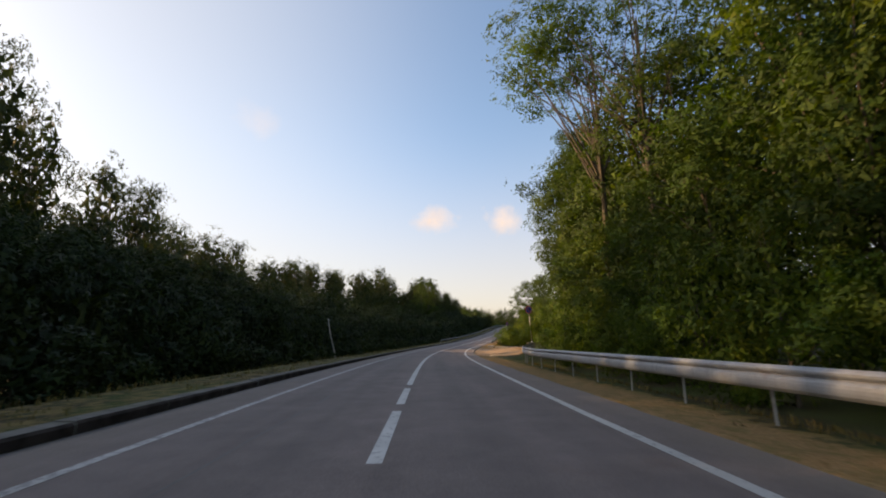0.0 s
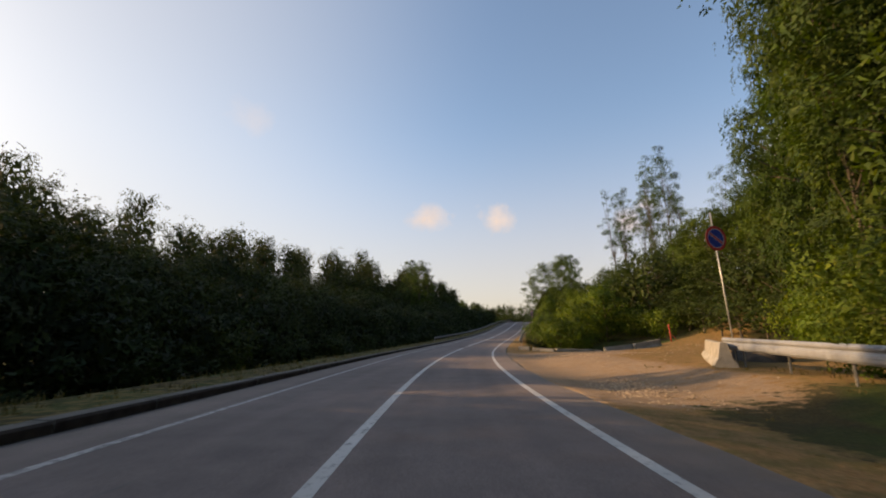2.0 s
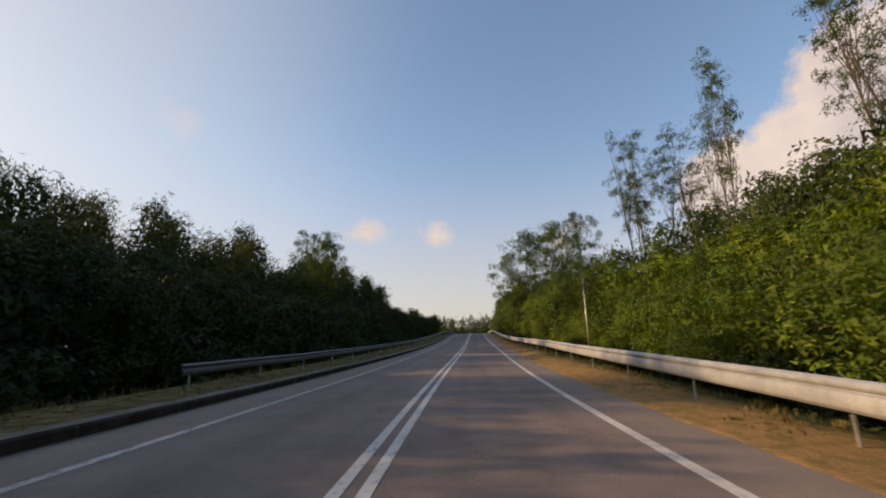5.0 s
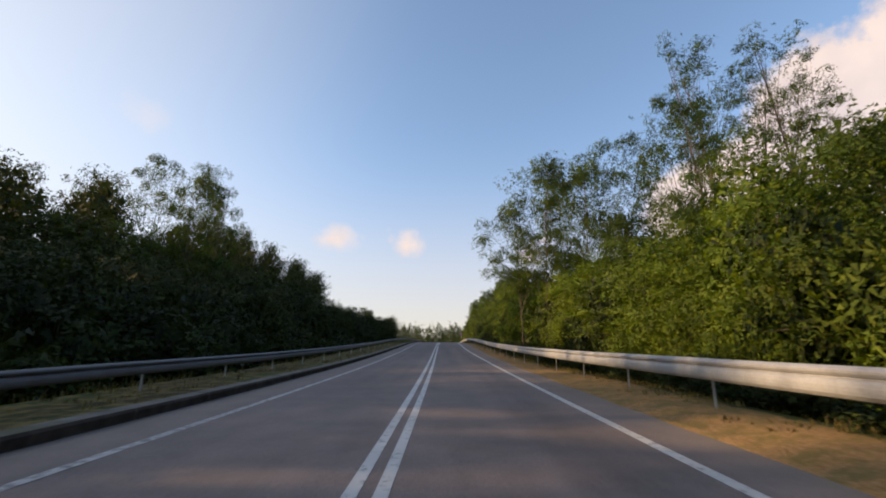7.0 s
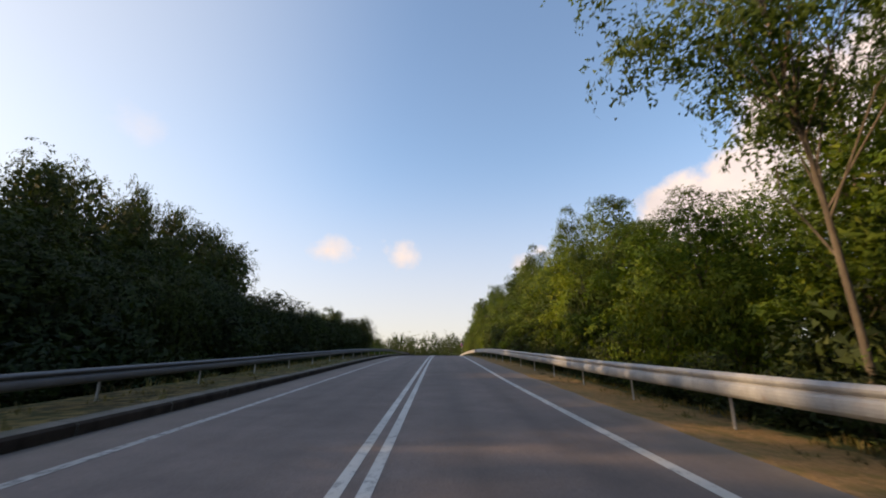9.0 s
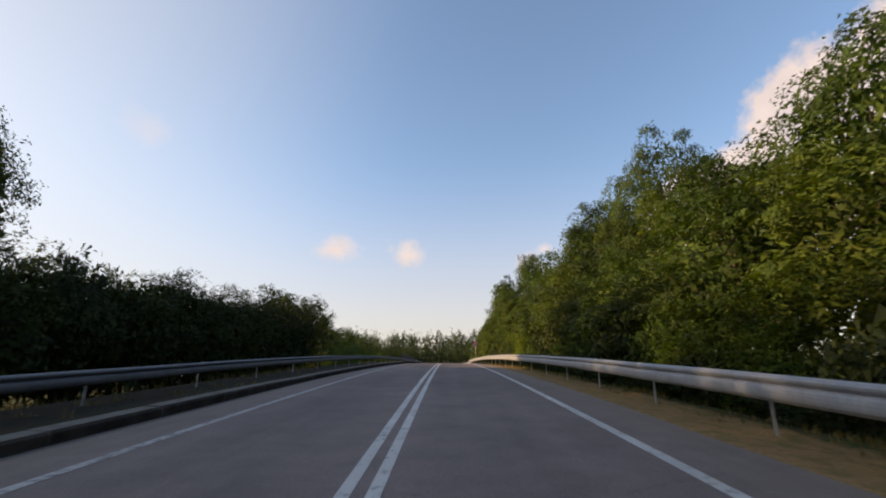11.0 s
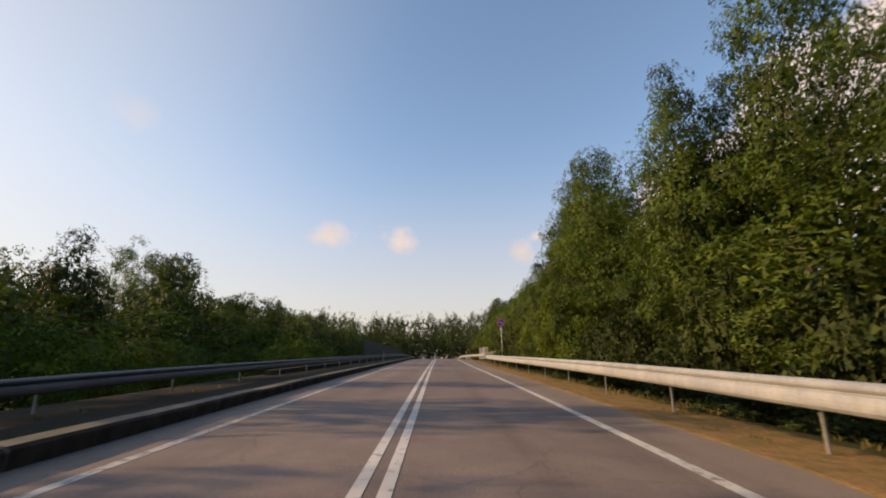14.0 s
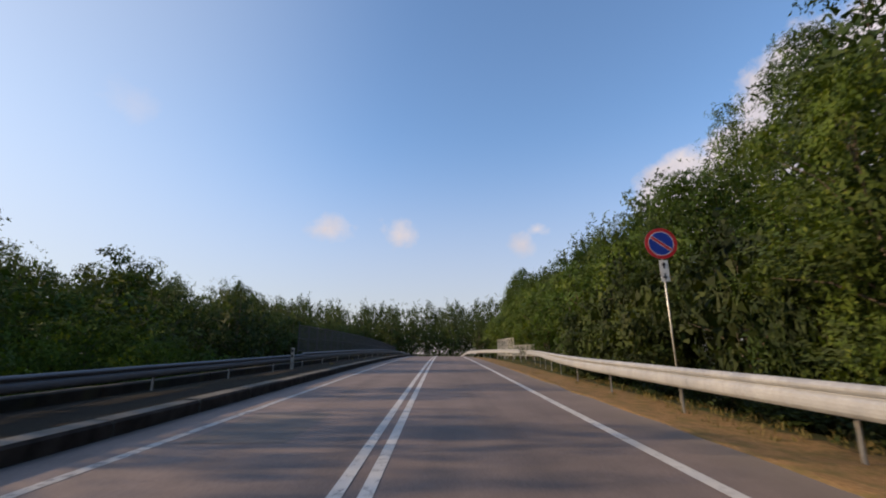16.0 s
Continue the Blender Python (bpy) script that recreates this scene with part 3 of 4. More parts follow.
def build_rails():
    guard_rail(-24, 44, rail_a_lat, RAIL_A_TOP, 1, "long galvanised steel guard rail bending away from the road", spacing=2.3)
    guard_rail(75.5, 268, rail_b_lat, lambda s: RAIL_B_TOP(s) + 0.012 * wave(s * 3, 1), 1, "long weathered galvanised steel guard rail on steel posts")
    guard_rail(268.5, 340, lambda s: 7.0 - 2.4 * step(269, 300, s), lambda s: 0.75, 1, "galvanised steel guard rail leading on to the bridge")
    guard_rail(84, 252, lambda s: -5.35, lambda s: 0.69 + 0.012 * wave(s * 3, 4), -1, "long grey steel guard rail above the kerb, coloured darker for shade", steel=M_SHADEDRAIL, tall=0.8)
    guard_rail(252.5, 345, lambda s: -5.5, lambda s: 0.75, -1, "grey steel guard rail leading on to the bridge", steel=M_SHADEDRAIL)


# ---- trees ----
LEAF = np.array([(-0.25, -0.3, 0.0), (0.25, -0.38, 0.05), (0.03, 0.65, -0.02)])


def leaves_mesh(name, centres, sizes, normals, rng, material, facing):
    """Many small pointed leaves, shaded by the way their bough faces."""
    n = len(centres)
    z = normals / np.linalg.norm(normals, axis=1)[:, None]
    z = np.where((z * facing).sum(1)[:, None] < 0, -z, z)
    r = rng.normal(size=(n, 3))
    x = np.cross(r, z)
    x /= np.linalg.norm(x, axis=1)[:, None] + 1e-9
    y = np.cross(z, x)
    v = centres[:, None, :] + sizes[:, None, None] * (LEAF[None, :, 0, None] * x[:, None] + LEAF[None, :, 1, None] * y[:, None] + LEAF[None, :, 2, None] * z[:, None])
    me = D.meshes.new(name)
    me.vertices.add(3 * n)
    me.vertices.foreach_set("co", v.reshape(-1).astype(np.float32))
    me.loops.add(3 * n)
    me.loops.foreach_set("vertex_index", np.arange(3 * n, dtype=np.int32))
    me.polygons.add(n)
    me.polygons.foreach_set("loop_start", np.arange(0, 3 * n, 3, dtype=np.int32))
    me.polygons.foreach_set("loop_total", np.full(n, 3, dtype=np.int32))
    me.materials.append(material)
    me.update(calc_edges=True)
    soft = facing + 0.35 * z + rng.normal(size=(n, 3)) * 0.14
    soft /= np.linalg.norm(soft, axis=1)[:, None]
    me.polygons.foreach_set("use_smooth", np.ones(n, bool))
    me.normals_split_custom_set_from_vertices(np.repeat(soft, 3, axis=0).tolist())
    return me


def tube(verts, faces, pts, radii, sides=7):
    start = len(verts)
    for k, (p, r) in enumerate(zip(pts, radii)):
        d = (pts[min(k + 1, len(pts) - 1)] - pts[max(k - 1, 0)])
        d = d / (np.linalg.norm(d) + 1e-9)
        a = np.cross(d, (0.3, 0.9, 0.1))
        a /= np.linalg.norm(a) + 1e-9
        b = np.cross(d, a)
        for i in range(sides):
            g = 2 * math.pi * i / sides
            verts.append(tuple(p + r * (math.cos(g) * a + math.sin(g) * b)))
    for k in range(len(pts) - 1):
        for i in range(sides):
            j = (i + 1) % sides
            faces.append((start + k * sides + i, start + k * sides + j, start + (k + 1) * sides + j, start + (k + 1) * sides + i))


def make_tree(seed, h, r, low, clumps, leaves, size, spread, material, trunk_r, shape, open_crown=False, upper=0.0, flat=0.7, fill=1.8):
    """Meshes of trunk and crown for a tree h high with a crown of radius r that begins at low."""
    rng = np.random.default_rng(seed)
    mid, half = (h + low) / 2, (h - low) / 2
    cs = []
    while len(cs) < clumps:
        d = rng.normal(size=3)
        d /= np.linalg.norm(d)
        f = rng.uniform(0.35, 1.0) ** 0.5
        lump = 1.02 + 0.5 * noise.noise(Vector((d[0] * 2.1, d[1] * 2.1, d[2] * 3.0)) + Vector((seed * 3.3, 0, 0)))
        zz = d[2] * f
        if zz < 0 and rng.random() < upper:
            zz = -zz
        # shape: how full the crown is at its foot and its top
        wide = (1 - shape * max(0, zz) ** 1.5) * (1 if zz > 0 else 1 - 0.25 * zz * zz)
        if abs(zz) > 0.75 and shape < 0.3:
            wide *= 1.15
        cs.append(np.array((d[0] * f * r * lump * wide, d[1] * f * r * lump * wide, mid + zz * half * (0.95 + 0.1 * rng.random()))))
    cs = np.array(cs)
    cs[:, 2] = np.clip(cs[:, 2], low + spread * 0.35, None)
    # sprays of leaves that lie roughly in one plane, grouped in clumps
    per = 9
    ns = leaves // per
    idx = rng.integers(0, clumps, ns)
    cr = spread * rng.uniform(0.55, 1.3, clumps)
    off = rng.normal(size=(ns, 3))
    off[:, 2] += 0.25
    off /= np.linalg.norm(off, axis=1)[:, None]
    out = off.copy()
    off *= (rng.uniform(0.1, 1, ns) ** 0.4)[:, None] * cr[idx][:, None] * np.array((1.15, 1.15, flat))
    stray = rng.random(ns) < 0.06
    off[stray] *= rng.uniform(1.15, 1.5, stray.sum())[:, None]
    centre = cs[idx] + off
    nor = out * 0.8 + rng.normal(size=(ns, 3)) * 0.3 + np.array((0, 0, 0.5))
    whole = (cs[idx] - np.array((0, 0, mid))) / np.array((r, r, half))
    face = np.repeat(out * 0.8 + whole * 0.55 + np.array((0, 0, 0.2)), per, axis=0)
    face /= np.linalg.norm(face, axis=1)[:, None] + 1e-6
    nor /= np.linalg.norm(nor, axis=1)[:, None]
    # scatter each spray's leaves over its plane
    jit = rng.normal(size=(ns, per, 3)) * size * 0.95
    jit -= (jit * nor[:, None]).sum(-1, keepdims=True) * nor[:, None] * 0.75
    pos = (centre[:, None] + jit).reshape(-1, 3)
    nor = (nor[:, None] + rng.normal(size=(ns, per, 3)) * 0.33).reshape(-1, 3)
    pos[:, 2] = np.maximum(pos[:, 2], 0.05)
    sz = size * rng.uniform(0.65, 1.35, len(pos))
    if not open_crown:
        k = leaves // 7
        d = rng.normal(size=(k, 3))
        d /= np.linalg.norm(d, axis=1)[:, None]
        inner = np.array((0, 0, mid)) + d * (rng.uniform(0, 1, k) ** 0.4)[:, None] * np.array((r * 0.66, r * 0.66, half * 0.8))
        pos, nor, sz = np.concatenate([pos, inner]), np.concatenate([nor, rng.normal(size=(k, 3))]), np.concatenate([sz, np.full(k, size * fill)])
        face = np.concatenate([face, d])
    crown = leaves_mesh("crown", pos, sz, nor, rng, material, face)
    verts, faces = [], []
    bend = rng.normal(size=2) * 0.03 * h
    top = h * (0.86 if open_crown else 0.75)

    def axis(z):
        return np.array((bend[0] * (z / h) ** 2 * 3, bend[1] * (z / h) ** 2 * 3, z))

    zs = np.linspace(-0.4, top, 7)
    tube(verts, faces, [axis(max(z, 0)) + np.array((0, 0, min(z, 0))) for z in zs], [trunk_r * (1.25 if z < 0 else 1 - 0.85 * z / top) for z in zs])
    for c in cs[rng.choice(clumps, min(clumps, 26 if open_crown else 14), replace=False)]:
        z0 = max(0.25 * h * rng.uniform(0.3, 1), min(c[2] * rng.uniform(0.5, 0.85), top * 0.95))
        a = axis(z0)
        m1 = a + (c - a) * 0.5 + rng.normal(size=3) * 0.12 + np.array((0, 0, 0.25))
        r0 = trunk_r * 0.45 * (1 - 0.7 * z0 / top)
        tube(verts, faces, [a, m1, c], [r0, r0 * 0.6, r0 * 0.2], 5)
    trunk = flat_mesh("trunk", verts, faces, M_BARK, True)
    # the height that most of the crown's top reaches
    return float(np.quantile(pos[:, 2], 0.985)), trunk, crown


KINDS = {}
PLANTED = {}


def kinds():
    # name: list of (radius, height, trunk, crown)
    for key, count, args in (
        ("broad", 3, dict(h=10, r=3.8, low=0.8, clumps=56, leaves=10500, size=0.17, spread=1.0, material=M_LEAF, trunk_r=0.17, shape=0.45, upper=0.5, fill=2.6)),
        ("tall", 4, dict(h=15, r=4.3, low=1.2, clumps=70, leaves=24000, size=0.155, spread=1.15, material=M_LEAF, trunk_r=0.22, shape=0.45, flat=0.5, fill=2.0)),
        ("airy", 3, dict(h=15, r=3.4, low=5.0, clumps=58, leaves=17000, size=0.15, spread=1.1, material=M_LEAF, trunk_r=0.075, shape=0.3, open_crown=True, flat=0.55)),
        ("wall", 4, dict(h=9, r=2.7, low=0.0, clumps=44, leaves=16000, size=0.115, spread=0.85, material=M_LEAF_LIGHT, trunk_r=0.12, shape=0.55, flat=0.6, fill=2.3)),
        ("green", 4, dict(h=9, r=2.7, low=0.0, clumps=44, leaves=16000, size=0.115, spread=0.85, material=M_LEAF, trunk_r=0.12, shape=0.55, flat=0.6, fill=2.3)),
        ("deep", 2, dict(h=9, r=2.7, low=0.0, clumps=44, leaves=16000, size=0.115, spread=0.85, material=M_LEAF_DEEP, trunk_r=0.12, shape=0.55, flat=0.6, fill=2.3)),
        ("bush", 4, dict(h=3.2, r=2.2, low=0.0, clumps=32, leaves=7600, size=0.1, spread=0.7, material=M_LEAF_LIGHT, trunk_r=0.05, shape=0.4, fill=1.9)),
        ("thicket", 2, dict(h=3.2, r=2.2, low=0.0, clumps=45, leaves=1900, size=0.2, spread=0.62, material=M_LEAF_SHADED, trunk_r=0.05, shape=0.4, fill=2.1)),
        ("dark", 4, dict(h=10, r=3.9, low=0.2, clumps=64, leaves=7600, size=0.175, spread=1.15, material=M_LEAF_SHADED, trunk_r=0.16, shape=0.5, upper=0.65, fill=2.8)),
        ("canopy", 2, dict(h=20, r=4.6, low=13.6, clumps=46, leaves=11000, size=0.15, spread=1.1, material=M_LEAF_LIGHT, trunk_r=0.2, shape=0.25, open_crown=True, flat=0.45)),
        ("slender", 4, dict(h=25, r=2.6, low=9.5, clumps=40, leaves=7200, size=0.17, spread=1.0, material=M_LEAF, trunk_r=0.14, shape=0.3, open_crown=True, flat=0.5)),
        ("far_dark", 4, dict(h=18, r=4.4, low=4.0, clumps=64, leaves=3900, size=0.27, spread=1.35, material=M_LEAF_SHADED, trunk_r=0.2, shape=0.4, upper=0.5, fill=3.4)),
        ("far", 3, dict(h=11, r=4.6, low=0.5, clumps=56, leaves=2300, size=0.28, spread=1.4, material=M_LEAF_DEEP, trunk_r=0.2, shape=0.4, upper=0.7, fill=3.0)),
    ):
        KINDS[key] = [(args["r"], *make_tree(101 + 17 * k + len(key) * 7 + ord(key[0]), **args)) for k in range(count)]
        if key in ("wall", "green", "bush", "deep"):
            # coarser leaves for the same plants further back
            args = dict(args, leaves=args["leaves"] // 4, size=args["size"] * 1.75)
            KINDS[key + "_back"] = [(args["r"], *make_tree(201 + 17 * k + len(key) * 7, **args)) for k in range(2)]


WORDS = {
    "broad": ("tree", "broadleaf tree with a dense green crown beside the road", "roadside trees"),
    "tall": ("tree", "tall broadleaf tree with a full dark green crown", "roadside trees"),
    "airy": ("tree", "tall slender tree with a thin airy crown", "roadside trees"),
    "wall": ("tree", "young tree leafy down to the ground behind the guard rail", "roadside trees"),
    "green": ("tree", "leafy green tree forming a wall behind the guard rail", "roadside trees"),
    "deep": ("tree", "deep green leafy tree behind the guard rail", "roadside trees"),
    "thicket": ("bush", "dark shaded undergrowth at the foot of the wood", "undergrowth"),
    "canopy": ("tree", "tall tree whose leafy high crown overhangs the road", "roadside trees"),
    "slender": ("tree", "thin bare-stemmed tree with a small sparse crown on the hill", "roadside trees"),
    "bush": ("bush", "low leafy green bush at the edge of the wood", "roadside bushes"),
    "dark": ("tree", "shaded dark green tree at the edge of the wood", "woodland trees"),
    "far": ("tree", "distant green tree on the far side of the hill", "woodland trees"),
}


def plant(kind, s, lat, h, r=None, sink=0.1, lean=0.0):
    """A tree or bush of that kind with its top h over the road's level."""
    variants = KINDS[kind + "_back" if (abs(lat) > 13.5 or s > 256) and kind + "_back" in KINDS else kind]
    k = PLANTED.get(kind, 0)
    PLANTED[kind] = k + 1
    r0, h0, trunk, crown = variants[k % len(variants)]
    g = ground_height(s, lat) - sink
    tall = max(0.8, h - g)
    sz = tall / h0
    sx = (r / r0) if r else sz
    m = pose(*at(s, lat, g), 0, lean, heading(s)) @ pose(0, 0, 0, random.uniform(-2, 2), random.uniform(-2, 2), random.uniform(0, 360)) @ Matrix.Diagonal((sx, sx * random.uniform(0.92, 1.08), sz, 1))
    if kind in ("far", "far_dark") or lat < -24 and kind != "airy" or (lat > 20.5 and kind not in ("airy", "tall", "slender")) or (kind == "broad" and lat > 14.2):
        r1, h1, trunk, crown = KINDS["far_dark" if lat < 0 and s < 203 else "far"][k % 3]
        m = m @ Matrix.Diagonal((r0 / r1, r0 / r1, h0 / h1, 1))
        BULK.append((m, trunk, crown))
        return None
    cat, label, group = WORDS[kind]
    top = new(cat)
    tagged(top, label, cat, group)
    top.matrix_world = m
    link_part("trunk", trunk, top)
    link_part("crown", crown, top)
    return top


BULK = []


def join_bulk():
    """All the trees that stand deep in the woods, as one mesh."""
    co, polys, sizes, mats, base = [], [], [], [], 0
    slots = [M_BARK]
    for m, *meshes in BULK:
        a = np.array(m)
        for me in meshes:
            n = len(me.vertices)
            v = np.empty(n * 3, np.float32)
            me.vertices.foreach_get("co", v)
            co.append(v.reshape(-1, 3) @ a[:3, :3].T + a[:3, 3])
            f = np.empty(len(me.loops), np.int32)
            me.loops.foreach_get("vertex_index", f)
            polys.append(f + base)
            sizes.append(np.full(len(me.polygons), len(f) // len(me.polygons), np.int32))
            mat = me.materials[0]
            if mat not in slots:
                slots.append(mat)
            mats.append(np.full(len(me.polygons), slots.index(mat), np.int32))
            base += n
    co, polys, sizes, mats = (np.concatenate(x) for x in (co, polys, sizes, mats))
    me = D.meshes.new("woodland")
    me.vertices.add(len(co))
    me.vertices.foreach_set("co", co.astype(np.float32).ravel())
    me.loops.add(polys.size)
    me.loops.foreach_set("vertex_index", polys.ravel().astype(np.int32))
    me.polygons.add(len(sizes))
    me.polygons.foreach_set("loop_start", (np.cumsum(sizes) - sizes).astype(np.int32))
    me.polygons.foreach_set("loop_total", sizes)
    for mat in slots:
        me.materials.append(mat)
    me.polygons.foreach_set("material_index", mats)
    me.update(calc_edges=True)
    tagged(new("woodland", me), "deep green woodland stretching back from the road", "woodland", kind="stuff")


def plant_all():
    kinds()
    R = random.Random(5)
    u = R.uniform
    # right verge, before the track: big overhanging trees with bushes at their feet
    for s, lat, h, r in ((6, 12.5, 16, 5), (13, 13, 15.5, 5), (20, 12.4, 16.5, 5), (27, 12.6, 16, 5), (34, 13.2, 17.5, 4.6), (40.5, 14.2, 20, 4.4), (45, 16.0, 22.0, 3.3), (50, 20, 19, 3.6), (55, 24.0, 21, 3.6), (56.5, 21.8, 24, 3.8), (60.5, 23.6, 24.5, 3.8), (61, 30, 25, 4.0), (66, 27, 16, 4.4), (71, 28, 17, 4.4), (77, 29.5, 18, 4.4), (84, 26.5, 14.5, 4.2), (91, 26, 14.5, 4.2), (38, 20, 17, 5), (30, 18.5, 16.5, 5), (22, 19, 17, 5), (15, 18, 16.5, 5), (8, 19, 17, 5), (0, 14, 16, 5)):
        plant("tall", s, lat, h, r)
    plant("canopy", 24.5, 10.4, 21.0, 6.0)
    plant("canopy", 19.5, 10.8, 19.0, 5.2)
    plant("airy", 44.6, 14.6, 21.5, 2.4)
    plant("airy", 42.0, 12.2, 17.0, 2.1)
    for s in np.arange(-8, 41, 3.0):
        plant("bush", s, 8.8 + 3.0 * step(20, 47, s) + u(-0.4, 0.5), u(2.6, 4.2), u(1.9, 2.5))
    for s in np.arange(-6, 40, 5.0):
        plant("green", s, 10.0 + 2.8 * step(20, 47, s) + u(-0.4, 0.4), u(6.8, 10.0), u(2.4, 3.0))
    # round the track and up the hill
    for s in np.arange(44, 62, 3.6):
        plant("bush", s, 16.3 + 0.42 * (s - 44) + u(-0.4, 0.5), u(2.4, 4.0), u(1.9, 2.5))
        plant("wall", s, 18.8 + 0.42 * (s - 44) + u(-0.6, 0.6), u(7, 9.5), u(2.6, 3.1))
    for s in np.arange(50, 67, 1.9):
        plant("bush", s, 17.6 + 0.42 * (s - 50) + u(-0.5, 0.5), u(2.6, 4.4), u(1.7, 2.3))
    for s in np.arange(62, 106, 3.4):
        plant("bush", s + 4, 22.6 - 0.03 * (s - 62) + u(-0.8, 0.8), u(3.2, 4.8), u(2.0, 2.6))
        plant("wall", s + 5, 25.6 - 0.05 * (s - 62) + u(-1, 1.0), u(7.5, 10), u(2.8, 3.3))
    for s in np.arange(48, 134, 5.5):
        plant("broad", s, 32 + u(-1.5, 2), u(13.5, 17), u(3.8, 4.5))
    # thin trees standing out over the hill, one of them leaning
    for s, lat, h, r, lean in ((102, 27.5, 29.4, 2.2, 0), (104.5, 32.5, 27.5, 1.7, -14), (111, 38, 27.5, 1.8, 0), (113, 46, 31.5, 2.0, 4), (125, 30.7, 35.4, 1.9, 0), (121, 28.6, 31, 1.7, 0),
                               (144, 26.6, 33.4, 2.4, 0), (146, 29.0, 34.4, 2.6, 3), (145, 32.5, 33, 2.4, 0), (126, 13.8, 15.2, 2.2, 0), (150, 29.5, 34, 2.0, 0), (144, 36, 34.2, 3.0, -4), (146.5, 42, 33.4, 2.2, 0), (98, 36, 26, 1.7, 0)):
        plant("slender" if h > 20 else "airy", s, lat, h, r, lean=lean)
    for s in np.arange(71, 116, 3.3):
        plant("bush", s, 8.4 + u(-0.4, 0.6), u(2.2, 3.4), u(2.0, 2.6))
        if s > 76:
            plant("bush", s + 1, 11.2 + u(-0.6, 0.6), u(3.2, 4.6), u(2.2, 2.8))
        elif s > 73:
            plant("bush", s + 1.5, 10.6, 2.6, 1.8)
        if s > 84:
            plant("wall", s, 14.4 + u(-0.6, 0.6), u(5.6, 7.4), u(2.4, 2.9))
    for s in np.arange(80, 106, 2.9):
        plant("bush", s, 19.5 + u(-1.2, 1.0), u(2.8, 4.4), u(1.9, 2.5))
        plant("wall", s + 1.5, 22.5 + u(-0.8, 0.8), u(5.5, 7.5), u(2.3, 2.8))
    for s in np.arange(88, 122, 4.4):
        plant("broad", s, 19.5 + u(-1, 1), u(9.5, 11.5), u(3.3, 3.9))
    # the leafy wall behind the second rail
    s = 114.0
    while s < 252:
        kind = "wall" if s < 160 and R.random() < 0.75 else "green"
        if s > 165 and R.random() < 0.3 + 0.3 * step(225, 236, s):
            kind = "deep"
        base_h = 6.6 - 1.6 * bell(s, 138, 151, 3) + 0.6 * bell(s, 155, 159, 2) + 1.4 * step(186, 198, s) - 2.4 * step(233, 244, s) - 0.9 * bell(s, 208, 222, 4)
        plant(kind, s, 9.2 + u(-0.5, 0.8), base_h + 1.6 * wave(s * 3, 2) + u(-2.2, 2.1), u(2.0, 3.0))
        s += u(2.3, 4.4)
    s = 112.0
    while s < 256:
        plant("bush" if R.random() < 0.6 - 0.5 * step(222, 236, s) else "thicket", s, 8.0 + u(-0.35, 0.5), u(1.4, 4.4), u(1.2, 2.0))
        s += u(1.9, 4.4)
    s = 77.0
    while s < 256:
        plant("thicket", s, 6.7 + u(-0.2, 0.4), u(0.35, 0.95), u(0.8, 1.2))
        s += u(1.3, 2.4)
    for s in np.arange(112, 262, 4.6):
        plant("far", s, 17.5 + u(-0.8, 0.8), 4.6 + u(0, 1.6), u(3.6, 4.4))
    s = 160.0
    while s < 256:
        plant("broad" if R.random() < 0.7 else "deep", s, 12.0 + u(-0.9, 1.2), 8.8 + 1.2 * step(182, 200, s) - 1.2 * step(240, 252, s) + u(-2.2, 1.8), u(2.6, 3.9))
        s += u(3.2, 6.2)
    for s, lat, h, r in ((135.6, 8.0, 14.8, 3.0), (138.6, 6.9, 12.6, 2.9), (134.4, 13.4, 16.2, 2.8), (140, 12.6, 17.0, 2.9), (143.5, 12.2, 16.4, 2.9)):
        plant("airy", s, lat, h, r)
    for s in np.arange(112, 158, 3.3):
        plant("green" if R.random() < 0.6 else "wall", s, 13.0 + u(-0.6, 0.6), u(6.4, 8.0) - 0.8 * bell(s, 147, 152, 3), u(2.3, 2.8))
    for s, lat, h in ((119, 16, 9.6), (126, 15.5, 9.4), (133, 15, 9.4)):
        plant("broad", s, lat, h, 3.4)
    for s, lat, h in ((187, 12.5, 12.0), (182, 12.0, 12.0), (193.5, 12.4, 12.0), (191, 12.8, 11.6), (196.5, 11.8, 10.6), (164.5, 11.4, 11.0), (153.5, 9.6, 8.6), (205, 10.4, 10.6), (209.5, 10.2, 11.4), (217.5, 9.4, 10.6), (225, 9.0, 11.2), (228, 10.4, 11.6), (231.5, 10.0, 12.6), (235, 10.8, 12.6), (246, 13.6, 12.0), (251.5, 14.6, 12.2), (215, 11.4, 13.2)):
        plant("tall", s, lat, h, 2.5)
    for s, h in ((229.5, 6.0), (232.5, 6.3), (235.5, 6.0), (238.5, 5.8)):
        plant("green", s, 7.4, h, 1.5)
    for s, h in ((291, 10.5), (295, 12.0), (299.5, 12.6), (304, 12.0), (309, 11.0)):
        plant("broad", s, 12.6, h, 2.6)
    for s in np.arange(256, 320, 4.0):
        plant("green", s, 11.5 + u(-0.5, 0.8), 7.6 + u(-0.6, 1.2), u(2.3, 2.9))
        plant("broad", s + 2, 15.0 + u(-0.5, 0.8), 10.8 + u(-0.6, 1.2), u(3.3, 3.9))
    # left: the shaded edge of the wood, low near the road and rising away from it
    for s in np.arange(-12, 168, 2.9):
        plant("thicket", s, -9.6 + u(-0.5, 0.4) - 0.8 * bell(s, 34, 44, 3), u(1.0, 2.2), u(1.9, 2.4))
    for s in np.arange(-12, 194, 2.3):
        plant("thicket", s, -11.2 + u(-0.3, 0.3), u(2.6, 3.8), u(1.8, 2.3))
